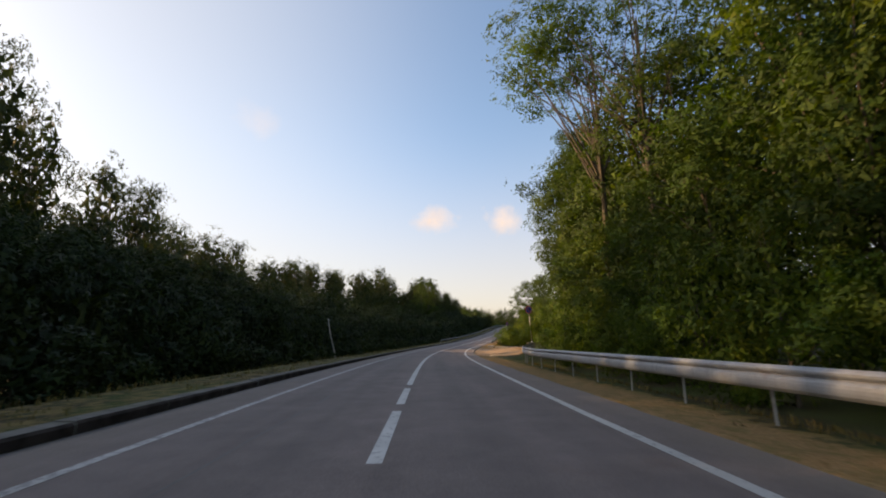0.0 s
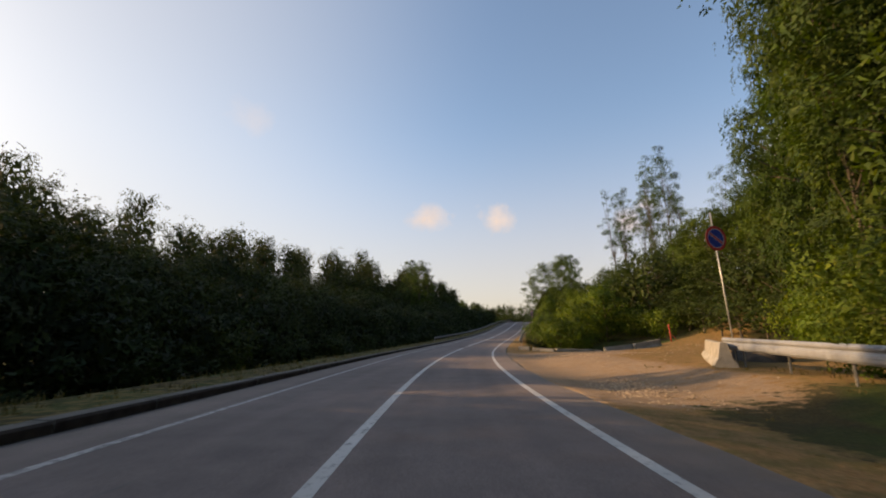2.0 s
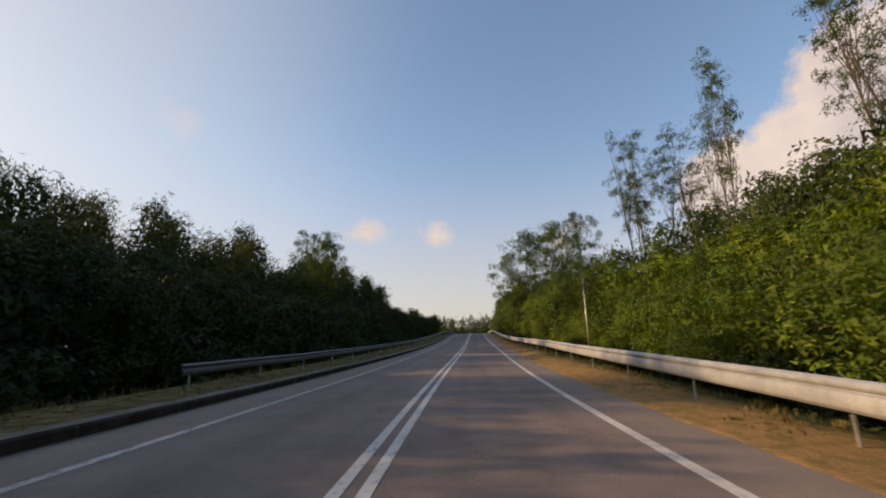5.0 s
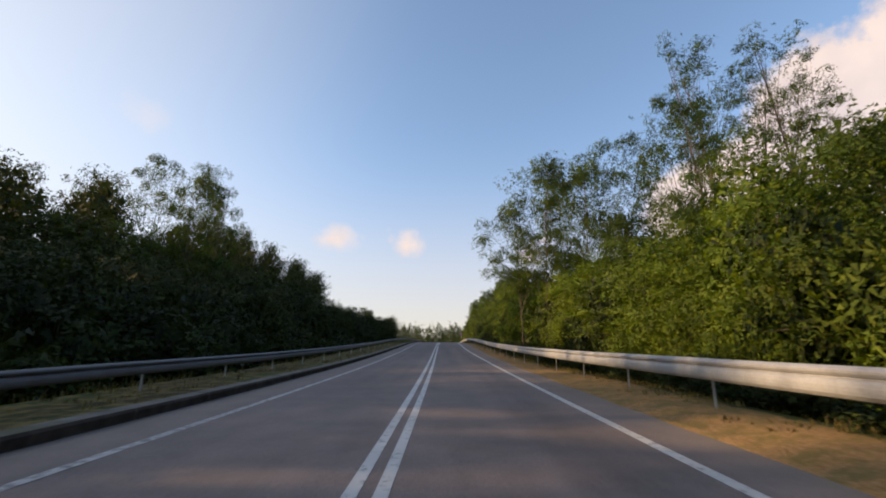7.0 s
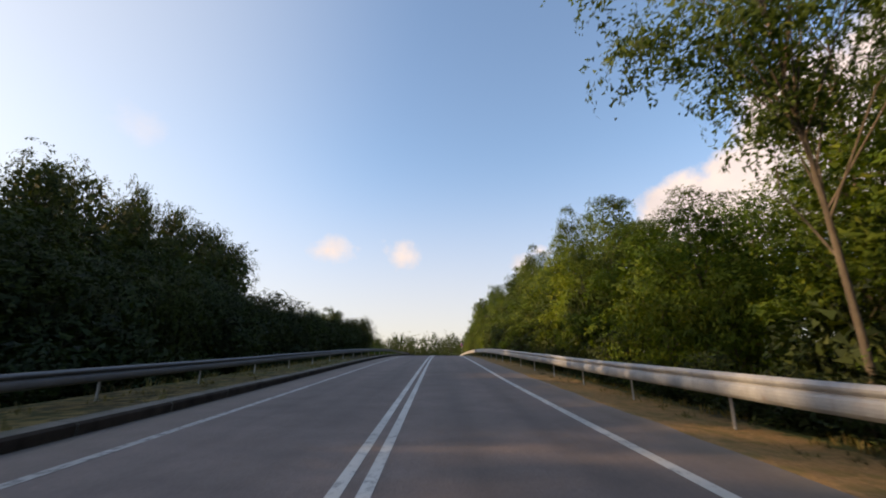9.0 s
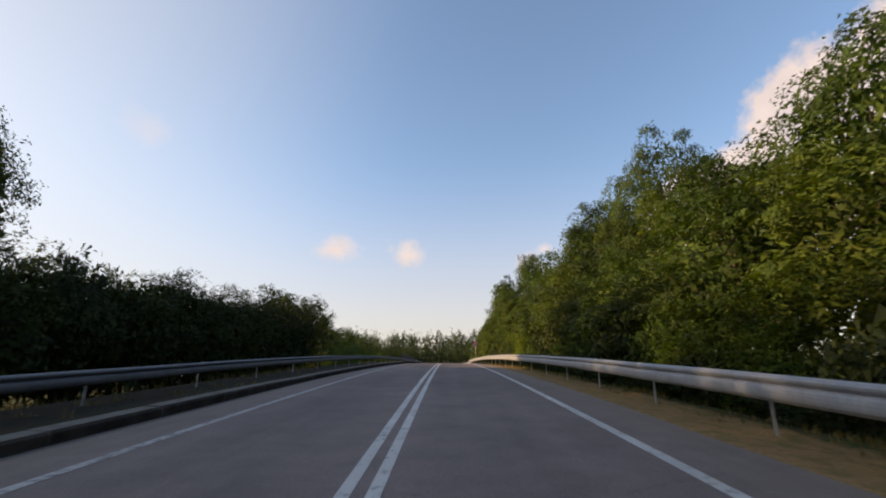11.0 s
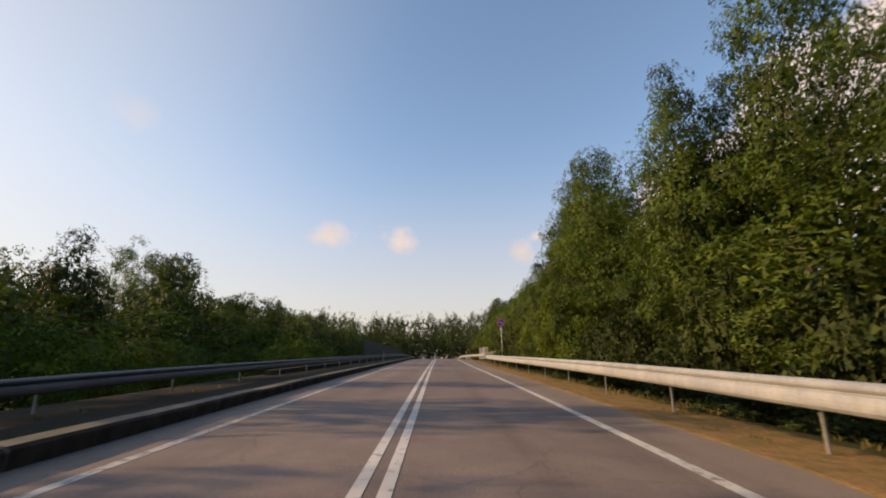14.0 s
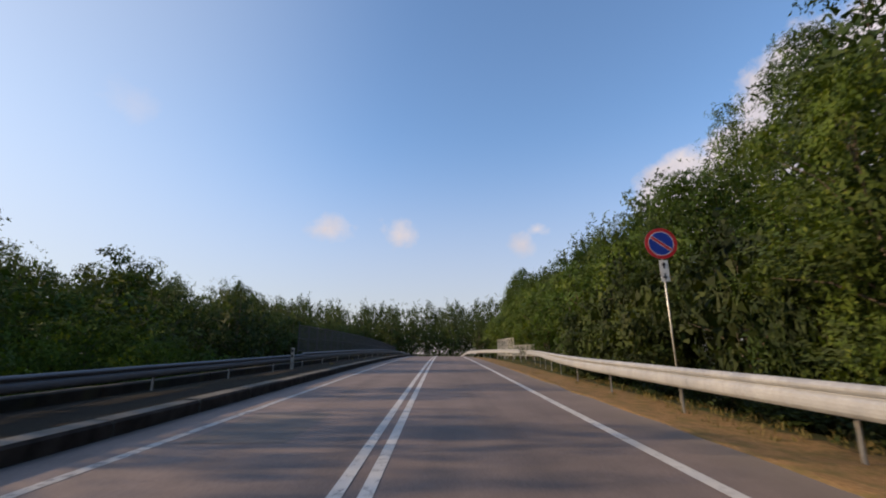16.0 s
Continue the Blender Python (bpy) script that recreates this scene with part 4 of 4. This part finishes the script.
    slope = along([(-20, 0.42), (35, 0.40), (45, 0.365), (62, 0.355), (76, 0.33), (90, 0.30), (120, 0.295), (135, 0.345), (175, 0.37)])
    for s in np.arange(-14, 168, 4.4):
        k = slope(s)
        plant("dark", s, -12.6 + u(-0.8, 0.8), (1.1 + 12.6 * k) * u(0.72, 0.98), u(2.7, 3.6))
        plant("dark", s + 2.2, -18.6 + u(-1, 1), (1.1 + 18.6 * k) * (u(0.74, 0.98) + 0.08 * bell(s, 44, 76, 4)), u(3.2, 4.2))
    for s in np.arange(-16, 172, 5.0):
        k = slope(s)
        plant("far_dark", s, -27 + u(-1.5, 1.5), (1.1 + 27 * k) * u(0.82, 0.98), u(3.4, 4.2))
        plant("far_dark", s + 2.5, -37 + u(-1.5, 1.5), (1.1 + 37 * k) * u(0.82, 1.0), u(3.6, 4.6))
    # the crowns that make its skyline; the first five are unseen, added for shade
    for s, lat, h, r in ((0, -48, 26, 4.6), (8, -49, 27, 4.6), (16, -47, 26, 4.6), (23, -49, 26, 4.6), (30, -48, 26, 4.6), (23.6, -28.8, 18.9, 2.7), (27.9, -30.6, 21.7, 2.5), (32.2, -31.2, 19.6, 2.6), (40.4, -31.9, 18.6, 2.4), (43.2, -30.8, 17.5, 2.1), (48, -26, 13.0, 2.2), (65, -50, 21.6, 3.0), (69.5, -50, 21.4, 3.2), (74, -53, 20, 3.4), (80, -55, 18.6, 3.6), (85, -52.4, 22.0, 3.2),
                         (88, -46, 17.4, 3.2), (93, -50, 18, 3.6), (97, -48, 18.2, 3.4), (101, -46.8, 19.4, 3.2), (106, -51, 20.4, 3.6), (111, -49, 20, 3.6), (116, -51, 19.6, 3.6), (113.5, -44, 18.2, 3.0), (119, -45, 18, 2.8), (123, -46.6, 18.6, 3.2), (126.5, -40, 18.8, 3.0), (128, -50, 19.8, 3.6),
                         (133, -41, 17.0, 3.4), (137, -46, 19, 3.6), (141, -38, 16, 3.4), (151, -40, 18.8, 3.4), (156.5, -43, 19.6, 3.2), (163, -48, 23.6, 3.6), (146, -44, 18, 3.6), (165, -31, 15.6, 3.0), (170, -36, 17, 3.4), (176, -38, 19, 3.4), (159, -34, 15, 3.2)):
        plant("far_dark", s, lat, h + 0.4, r + 0.7)
    for s, lat, h, r in ((141, -25.6, 17.2, 2.4), (143.6, -23.6, 17.6, 2.3), (145.4, -22, 16.4, 2.3), (151.5, -26.8, 18.6, 2.6)):
        plant("airy", s, lat, h, r)
    for s, lat, h, r in ((177, -20.6, 11.4, 2.6), (180, -22, 11.6, 2.6), (176, -24.5, 13.4, 2.8), (181.5, -25.5, 14.2, 2.8), (183.5, -26.4, 14.6, 2.6), (182, -31, 16.4, 3.0), (185, -32.4, 18.2, 2.8), (183, -37.5, 20.6, 3.0), (186, -38.5, 20.2, 3.0), (171, -27, 13, 3.0), (174, -31, 14.6, 3.0), (173, -20.5, 9.6, 2.8), (168, -22, 10, 2.8)):
        plant("far_dark", s, lat, h, r)
    verge = along([(150, 3.8), (171, 3.8), (180, 3.9), (186, 4.2), (190, 4.5), (194, 5.1), (197, 6.0)])
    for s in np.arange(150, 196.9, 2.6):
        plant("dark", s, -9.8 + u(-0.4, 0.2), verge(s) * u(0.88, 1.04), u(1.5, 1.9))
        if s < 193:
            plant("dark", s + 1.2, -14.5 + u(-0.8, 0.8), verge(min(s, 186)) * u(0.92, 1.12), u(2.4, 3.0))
    plant("dark", 228.0, -20.0, 7.4, 2.6)
    for s, lat, h, r in ((206, -17.5, 7.6, 2.6), (212, -18.5, 8.0, 2.8), (218, -19.5, 7.8, 2.7)):
        plant("deep", s, lat, h, r)
    # left beyond the wood: low bushes, then trees on lower ground
    for s in np.arange(202, 262, 4.0):
        plant("bush", s, -12.5 + u(-1, 1), u(0.8, 2.4), u(2.0, 2.8))
        plant("green", s, -19 + u(-1.5, 1.5), u(3.2, 5.6), u(2.6, 3.6))
    for s, lat, h, r in ((238, -20, 8.0, 3.0), (243.5, -22.5, 8.6, 3.3), (251, -21, 6.8, 2.9), (263, -22, 7.6, 3.2), (277, -20, 6.6, 3.0), (284, -23, 7.4, 3.4)):
        plant("deep", s, lat, h, r)
    for s in np.arange(205, 330, 6.0):
        plant("broad", s, -29 + u(-2, 2), u(6.0, 8.5), u(3.6, 4.2))
        plant("far", s + 3, -44 + u(-3, 3), u(9.5, 12.5), u(4.5, 5.5))
    for s, lat, h in ((251.5, -31, 11.4), (255.5, -36, 13.4), (259, -32, 12.4), (262, -35, 13.2)):
        plant("airy", s, lat, h, 2.7)
    for s, lat, h in ((285, -35, 10.8), (277, -44, 11), (294, -54, 11.4), (301, -50, 12.0), (310, -56, 13.5), (318, -52, 15), (327, -58, 17), (335, -62, 18.8), (333, -51, 17.6), (341, -50.5, 18.8), (345, -53, 19.8), (350, -49.5, 17.4), (356, -52.5, 18.8), (364, -54, 19), (372, -52, 19.6),
                      (380, -55, 20.4), (387, -48, 23.0), (392, -38, 22.2), (398, -28.5, 22), (404, -20, 21.6), (387, 12.5, 18.8), (396, 4, 20)):
        plant("far", s, lat, h, 4.4)
    for s in np.arange(290, 430, 6.0):
        plant("far", s, -28 - 0.05 * (s - 290) + u(-3, 3), u(6.5, 8.5) + 0.06 * (s - 290), u(4.5, 5.5))
        plant("far", s, 19 + u(-3, 3), u(7.5, 9.5) + 0.05 * (s - 290), u(4.5, 5.5))
    for lat in np.arange(-110, 80, 6.0):
        plant("far", 434 + u(-5, 5), lat, u(24.0, 29.0), u(6.0, 7.0))
        plant("far", 420 + u(-5, 5), lat, u(17.0, 20.0), u(5.0, 6.0))
        plant("far", 408 + u(-3, 3), lat + 3, u(11.0, 14.0), u(5.0, 6.0))
    join_bulk()


# ---- signs, barriers and other single things ----
def tube_bm(r, z0, z1, sides=14, cap=True):
    bm = bmesh.new()
    bmesh.ops.create_cone(bm, cap_ends=cap, segments=sides, radius1=r, radius2=r, depth=z1 - z0, matrix=Matrix.Translation((0, 0, (z0 + z1) / 2)))
    return bm


def disc_bm(r0, r1, y, thick, seg=40):
    """A ring or disc in the x-z plane whose face looks along -y."""
    bm = bmesh.new()
    rings = []
    for yy in (y, y + thick):
        rings.append([[bm.verts.new((r * math.cos(2 * math.pi * i / seg), yy, r * math.sin(2 * math.pi * i / seg))) for i in range(seg)] for r in ((r0, r1) if r0 > 0 else (r1,))])
    for i in range(seg):
        j = (i + 1) % seg
        if r0 > 0:
            bm.faces.new((rings[0][0][i], rings[0][0][j], rings[0][1][j], rings[0][1][i]))
            bm.faces.new((rings[1][0][i], rings[1][1][i], rings[1][1][j], rings[1][0][j]))
            bm.faces.new((rings[0][0][i], rings[1][0][i], rings[1][0][j], rings[0][0][j]))
        bm.faces.new((rings[0][-1][i], rings[0][-1][j], rings[1][-1][j], rings[1][-1][i]))
    if r0 <= 0:
        bm.faces.new(rings[0][0])
        bm.faces.new(list(reversed(rings[1][0])))
    bmesh.ops.recalc_face_normals(bm, faces=bm.faces[:])
    return bm


def slab_bm(w, d, h, m=Matrix.Identity(4), bevel=0.0):
    bm = bmesh.new()
    bmesh.ops.create_cube(bm, size=1.0, matrix=m @ Matrix.Diagonal((w, d, h, 1)))
    if bevel:
        bmesh.ops.bevel(bm, geom=bm.edges[:], offset=bevel, segments=2, affect="EDGES")
    return bm


def no_parking_sign(s, lat, centre, turn, lean, above, plate, label):
    g = ground_height(s, lat)
    base = holder("road_sign", pose(*at(s, lat, g), 0, -lean, heading(s) + turn), label, "road sign")
    h = centre - g
    part("pole", tube_bm(0.022, -0.5, h + 0.36 + above), M_GREYPOLE, base, smooth=True)
    r = 0.38
    disc = part("disc", disc_bm(0, r, -0.05, 0.012), M_SIGNBACK, base)
    disc.matrix_local = Matrix.Translation((0, 0, h))
    part("border", disc_bm(r * 0.76, r * 0.985, -0.054, 0.004), M_RED, disc, "red ring")
    part("rim", disc_bm(r * 0.735, r * 0.775, -0.0545, 0.004), M_SIGNWHITE, disc, "thin white ring")
    part("face", disc_bm(0, r * 0.75, -0.0535, 0.003), M_BLUE, disc, "blue field")
    turn_bar = Matrix.Rotation(radians(38), 4, "Y")
    part("bar", slab_bm(r * 1.42, 0.004, r * 0.15, Matrix.Translation((0, -0.057, 0)) @ turn_bar), M_RED, disc, "red diagonal bar")
    for side in (1, -1):
        part("bar_edge", slab_bm(r * 1.40, 0.003, r * 0.03, Matrix.Translation((0, -0.0575, 0)) @ turn_bar @ Matrix.Translation((0, 0, side * r * 0.09))), M_SIGNWHITE, disc)
    for z in (h - 0.12, h + 0.12):
        part("clamp", slab_bm(0.1, 0.075, 0.03, Matrix.Translation((0, -0.008, z)), 0.004), M_GREYPOLE, base)
    if plate:
        p = part("plate", slab_bm(0.2, 0.008, 0.5, Matrix.Translation((0, -0.045, h - 0.66)), 0.002), M_SIGNWHITE, base, "white plate with black arrows")
        for up in (1, -1):
            bm = bmesh.new()
            z = h - 0.66 + up * 0.13
            pts = [(-0.06, z), (0, z + up * 0.08), (0.06, z), (0.02, z), (0.02, z - up * 0.07), (-0.02, z - up * 0.07), (-0.02, z)]
            f = bm.faces.new([bm.verts.new((x, -0.0515, zz)) for x, zz in pts])
            bmesh.ops.recalc_face_normals(bm, faces=[f])
            ext = bmesh.ops.extrude_face_region(bm, geom=[f])
            bmesh.ops.translate(bm, vec=(0, -0.002, 0), verts=[v for v in ext["geom"] if isinstance(v, bmesh.types.BMVert)])
            part("arrow", bm, M_BLACK, p, "black arrow")
    return base


def barrier_bm(length, height, seed, block=False):
    """A cast concrete barrier with a sloped foot and chipped, uneven faces."""
    rng = random.Random(seed)
    k = height / 0.85
    prof = [(-0.30, 0), (-0.30, 0.1), (-0.17, 0.32), (-0.09, 0.83), (-0.07, 0.85), (0.07, 0.85), (0.09, 0.83), (0.17, 0.32), (0.30, 0.1), (0.30, 0)]
    if block:
        prof = [(-0.2, 0), (-0.2, 0.1), (-0.195, 0.45), (-0.19, 0.8), (-0.16, 0.85), (0.16, 0.85), (0.19, 0.8), (0.195, 0.45), (0.2, 0.1), (0.2, 0)]
    bm = bmesh.new()
    n = 9
    rows = []
    for i in range(n):
        x = -length / 2 + length * i / (n - 1)
        rows.append([bm.verts.new((x + rng.uniform(-0.015, 0.015), y + rng.uniform(-0.012, 0.012), z * k + (rng.uniform(-0.02, 0.012) if z > 0.5 else 0) - (0.05 if z == 0 else 0))) for y, z in prof])
    for i in range(n - 1):
        for j in range(len(prof) - 1):
            bm.faces.new((rows[i][j], rows[i + 1][j], rows[i + 1][j + 1], rows[i][j + 1]))
    bm.faces.new(list(reversed(rows[0])))
    bm.faces.new(rows[-1])
    bmesh.ops.recalc_face_normals(bm, faces=bm.faces[:])
    return bm


def barrier(a, b, height, seed, label, group, tilt=0.0, block=False):
    """From a to b, each (s, lat)."""
    pa, pb = at(*a, ground_height(*a)), at(*b, ground_height(*b))
    d = pb - pa
    ob = part("concrete_barrier", barrier_bm(d.length, height, seed, block), M_CONC, None)
    mid = (pa + pb) / 2
    ob.matrix_world = pose(*(mid - Vector((0, 0, 0.04))), tilt, -math.degrees(math.atan2(d.z, math.hypot(d.x, d.y))), math.degrees(math.atan2(d.y, d.x)))
    tagged(ob, label, "concrete barrier", group)


def build_barriers():
    near = "concrete barriers by the track"
    for k, (a, b, h) in enumerate((((43.25, 8.85), (46.25, 10.15), 0.72), ((46.35, 10.2), (49.35, 11.5), 0.74), ((49.45, 11.55), (52.4, 12.85), 0.72))):
        barrier(a, b, h, 3 + k, "weathered pale concrete barrier beside the dirt track", near)
    far = "half-buried barriers across the old track"
    for k, (a, b, h, t) in enumerate((((69.5, 4.85), (69.2, 5.7), 0.31, 2), ((68.6, 5.95), (68.0, 7.6), 0.28, -3), ((68.0, 7.72), (69.7, 11.4), 0.34, 3), ((69.9, 11.9), (71.4, 14.5), 0.55, -4), ((71.5, 14.65), (73.0, 17.1), 0.6, 3))):
        barrier(a, b, h, 13 + k, "half-buried pale concrete barrier at the edge of the dirt", far, t, k < 3)


def soil_heap(s, lat):
    """A low mound of dark earth behind the barriers."""
    verts, faces, n, rings = [], [], 28, 9
    for k in range(rings):
        f = k / (rings - 1)
        for i in range(n):
            a = 6.283 * i / n
            lump = 1 + 0.3 * noise.noise(Vector((math.cos(a) * 1.3, math.sin(a) * 1.3, 2.0 + f)))
            q = Vector((math.cos(a) * f * 2.3 * lump, math.sin(a) * f * 1.1 * lump, 0.78 * (1 - f * f) ** 1.2 - 0.1))
            q.z += 0.12 * noise.noise(q * 2.6) * (1 - f)
            verts.append(q)
    for k in range(rings - 1):
        for i in range(n):
            j = (i + 1) % n
            faces.append((k * n + i, (k + 1) * n + i, (k + 1) * n + j, k * n + j))
    ob = new("soil_heap", flat_mesh("soil_heap", verts, faces, M_SOIL, True))
    ob.matrix_world = pose(*at(s, lat, ground_height(s, lat)), 0, 0, heading(s) + 64)
    tagged(ob, "low heap of dark earth dumped behind the concrete barriers", "soil heap")


def red_post(s, lat):
    g = ground_height(s, lat)
    base = holder("barrier_post", pose(*at(s, lat, g), 0, -4, heading(s)), "leaning red painted steel post with a brace", "barrier post")
    part("upright", tube_bm(0.06, -0.3, 1.6), M_REDPAINT, base, smooth=True)
    part("collar", tube_bm(0.085, 1.28, 1.42), M_REDPAINT, base, smooth=True)
    bm = tube_bm(0.03, 0, 0.95, 8)
    bm.transform(pose(0.0, 0, 0.75, 0, 140, 0))
    part("brace", bm, M_REDPAINT, base, smooth=True)


def wooden_pole():
    s, lat = 39.2, -8.3
    g = ground_height(s, lat)
    base = holder("wooden_pole", pose(*at(s, lat, g), 0, -13, heading(s)), "thin bleached wooden pole leaning at the wood's edge", "pole")
    verts, faces = [], []
    zs = np.linspace(-0.3, 3.7, 9)
    tube(verts, faces, [np.array((0.04 * math.sin(z * 2), 0.03 * math.cos(z * 3), z)) for z in zs], [0.07 - 0.008 * z for z in zs], 9)
    faces.append(tuple(range(len(verts) - 9, len(verts))))
    link_part("shaft", flat_mesh("shaft", verts, faces, M_WOOD, True), base)


def fence_panel(s, lat, width, height, along, label, group, pales=9, z0=0.0, steel=None, thick=0.06):
    steel = steel or M_GREYPOLE
    """A framed panel of steel bars on two posts."""
    base = holder("fence_panel", pose(*at(s, lat, z0), 0, 0, heading(s) + along), label, "fence panel", group)
    for x in (-width / 2, width / 2):
        part("post", slab_bm(0.06, 0.06, height + 0.3, Matrix.Translation((x, 0, height / 2 - 0.15)), 0.005), steel, base)
    for z in (0.12, height * 0.5, height - 0.05):
        part("crossbar", slab_bm(width - 0.06, 0.035, 0.05, Matrix.Translation((0, 0, z)), 0.004), steel, base)
    for i in range(pales):
        x = -width / 2 + width * (i + 1) / (pales + 1)
        part("pale", slab_bm(thick, 0.02, height - 0.18, Matrix.Translation((x, 0, height / 2 + 0.03))), steel, base)
    return base


def build_fences():
    first = fence_panel(285, 8.6, 2.0, 2.1, 90 + 20, "pale steel bar fence panel at the bridge end", "bridge fence")
    for k, s in enumerate((287.1, 289.2, 291.3)):
        copy_thing(first, pose(*at(s, 8.6 - 0.15 * (k + 1)), 0, 0, heading(s) + 90 + 4))
    low = fence_panel(278, 9.6, 2.2, 1.25, 90 + 12, "low pale steel bar fence panel near the bridge", "bridge fence")
    for k, s in enumerate((280.3, 282.6)):
        copy_thing(low, pose(*at(s, 9.3 - 0.2 * k), 0, 0, heading(s) + 96))
    left = fence_panel(266, -9.6, 2.4, 2.0, 90, "grey steel bar fence panel along the bridge", "long bridge fence", 13, 0.55, M_FENCE, 0.03)
    s = 268.45
    while s < 330:
        copy_thing(left, pose(*at(s, -9.6, 0.55), 0, 0, heading(s) + 90))
        s += 2.45


def parapet():
    """Low dark wall under the rail, in cast lengths."""
    base = holder("parapet", pose(0, 0, 0), "low dark weathered concrete parapet under the guard rail", "parapet")
    s = 221.0
    while s < 300:
        j = random.uniform(-0.01, 0.01)
        prof = [(-5.72, -0.4), (-5.72, 0.30), (-5.75, 0.33), (-5.97, 0.33), (-6.0, 0.30), (-6.0, -0.4)]
        link_part("length", ribbon("length", s + 0.02, s + 3.96, [p[0] + j for p in prof], [p[1] + j for p in prof], M_DARKCONC, 1.5, closed=True), base)
        s += 4.0


def marker_post(s, lat):
    base = holder("marker_post", pose(*at(s, lat, ground_height(s, lat)), 0, 0, heading(s)), "short pale marker post with reflectors by the rail", "marker post")
    part("shaft", slab_bm(0.12, 0.1, 0.95, Matrix.Translation((0, 0, 0.35)), 0.02), M_WOOD, base)
    for z in (0.5, 0.7):
        part("reflector", slab_bm(0.08, 0.012, 0.1, Matrix.Translation((0, -0.056, z)), 0.003), M_BLACK, base, "dark reflector")


# ---- grass, stones ----
def grass(name, spots, blade, rng, label):
    """Thin bent blades in tufts, one mesh. spots: rows of place and height."""
    verts, faces = [], []
    for p, h in spots:
        for _ in range(blade):
            a = rng.uniform(0, 6.283)
            q = p + Vector((rng.gauss(0, 0.05), rng.gauss(0, 0.05), 0))
            hh = h * rng.uniform(0.5, 1.15)
            w = 0.006 + 0.008 * rng.random()
            out = Vector((math.cos(a), math.sin(a), 0))
            sidev = Vector((-out.y, out.x, 0)) * w
            mid = q + out * hh * 0.18 + Vector((0, 0, hh * 0.6))
            tip = q + out * hh * rng.uniform(0.35, 0.8) + Vector((0, 0, hh * rng.uniform(0.75, 1.0)))
            k = len(verts)
            verts += [q - sidev, q + sidev, mid + sidev * 0.7, mid - sidev * 0.7, tip]
            faces += [(k, k + 1, k + 2, k + 3), (k + 3, k + 2, k + 4)]
    tagged(new(name, flat_mesh(name, verts, faces, M_STRAW)), label, "grass", kind="stuff")


def build_grass():
    rng = random.Random(21)
    spots = []
    for _ in range(5200):
        s, lat = rng.uniform(2, 285), -4.1 - 3.4 * rng.random() ** 0.8
        if noise.noise(Vector((s * 0.4, lat * 0.7, 1))) > -0.12 + 0.5 * step(165, 195, s):
            spots.append((at(s, lat, ground_height(s, lat) - 0.02), rng.uniform(0.06, 0.2) + 0.12 * step(-6, -7.4, lat)))
    grass("verge_grass", spots, 5, rng, "patchy dry grass on the verge behind the kerb")
    spots = []
    for _ in range(6500):
        s = rng.uniform(2, 285)
        if 46 < s < 67:
            continue
        rail = rail_a_lat(s) if s < 46 else rail_b_lat(s)
        lat = rng.uniform(4.5, rail + 1.6)
        if noise.noise(Vector((s * 0.5, lat * 0.8, 7))) > 0.22 - 0.4 * step(4.6, rail + 0.5, lat):
            spots.append((at(s, lat, ground_height(s, lat) - 0.02), rng.uniform(0.03, 0.1) + 0.1 * step(rail - 0.4, rail + 0.9, lat)))
    grass("shoulder_grass", spots, 5, rng, "dry straw-coloured grass under the guard rail")
    # stones and clods on the track
    verts, faces = [], []
    for i in range(3600):
        if i < 2400:
            # a belt of rubble beside the asphalt
            s, lat = (rng.gauss(41.4, 1.3), rng.gauss(5.7, 0.6)) if i < 1100 else (rng.gauss(57.4, 1.6), rng.gauss(7.6, 0.9))
            if lat < 4.7:
                continue
        else:
            lat = rng.uniform(4.8, 20)
            s = rng.gauss(56 + 0.8 * max(0, lat - 7), 5)
        if not 38 < s < 80:
            continue
        r = 0.01 + 0.034 * rng.random() ** 3
        c = at(s, lat, ground_height(s, lat) + r * 0.3)
        k = len(verts)
        for d in ((1, 0, 0), (0, 1, 0), (-1, 0, 0), (0, -1, 0), (0, 0, 0.7), (0, 0, -0.7)):
            verts.append(c + Vector(d) * r * rng.uniform(0.7, 1.3))
        for i in range(4):
            j = (i + 1) % 4
            faces += [(k + i, k + j, k + 4), (k + j, k + i, k + 5)]
    tagged(new("gravel", flat_mesh("gravel", verts, faces, M_STONE)), "loose pale stones scattered over the dirt track", "gravel", kind="stuff")


build_ground()
build_road()
build_kerb()
build_rails()
plant_all()
no_parking_sign(43.5, 9.3, 4.05, 16, 3.5, 0.45, False, "weathered no-parking sign on a leaning pole at the rail's end")
no_parking_sign(242.4, 6.0, 3.45, -4, 1.0, 0.0, True, "no-parking sign above an arrow plate on a thin pole")
no_parking_sign(95.0, 6.2, 3.4, 68, 2, 0.0, False, "no-parking sign turned edge-on beside the bushes")
parapet()
build_barriers()
soil_heap(47.4, 12.2)
red_post(74.8, 18.6)
wooden_pole()
marker_post(250.0, -5.1)
build_fences()
build_grass()
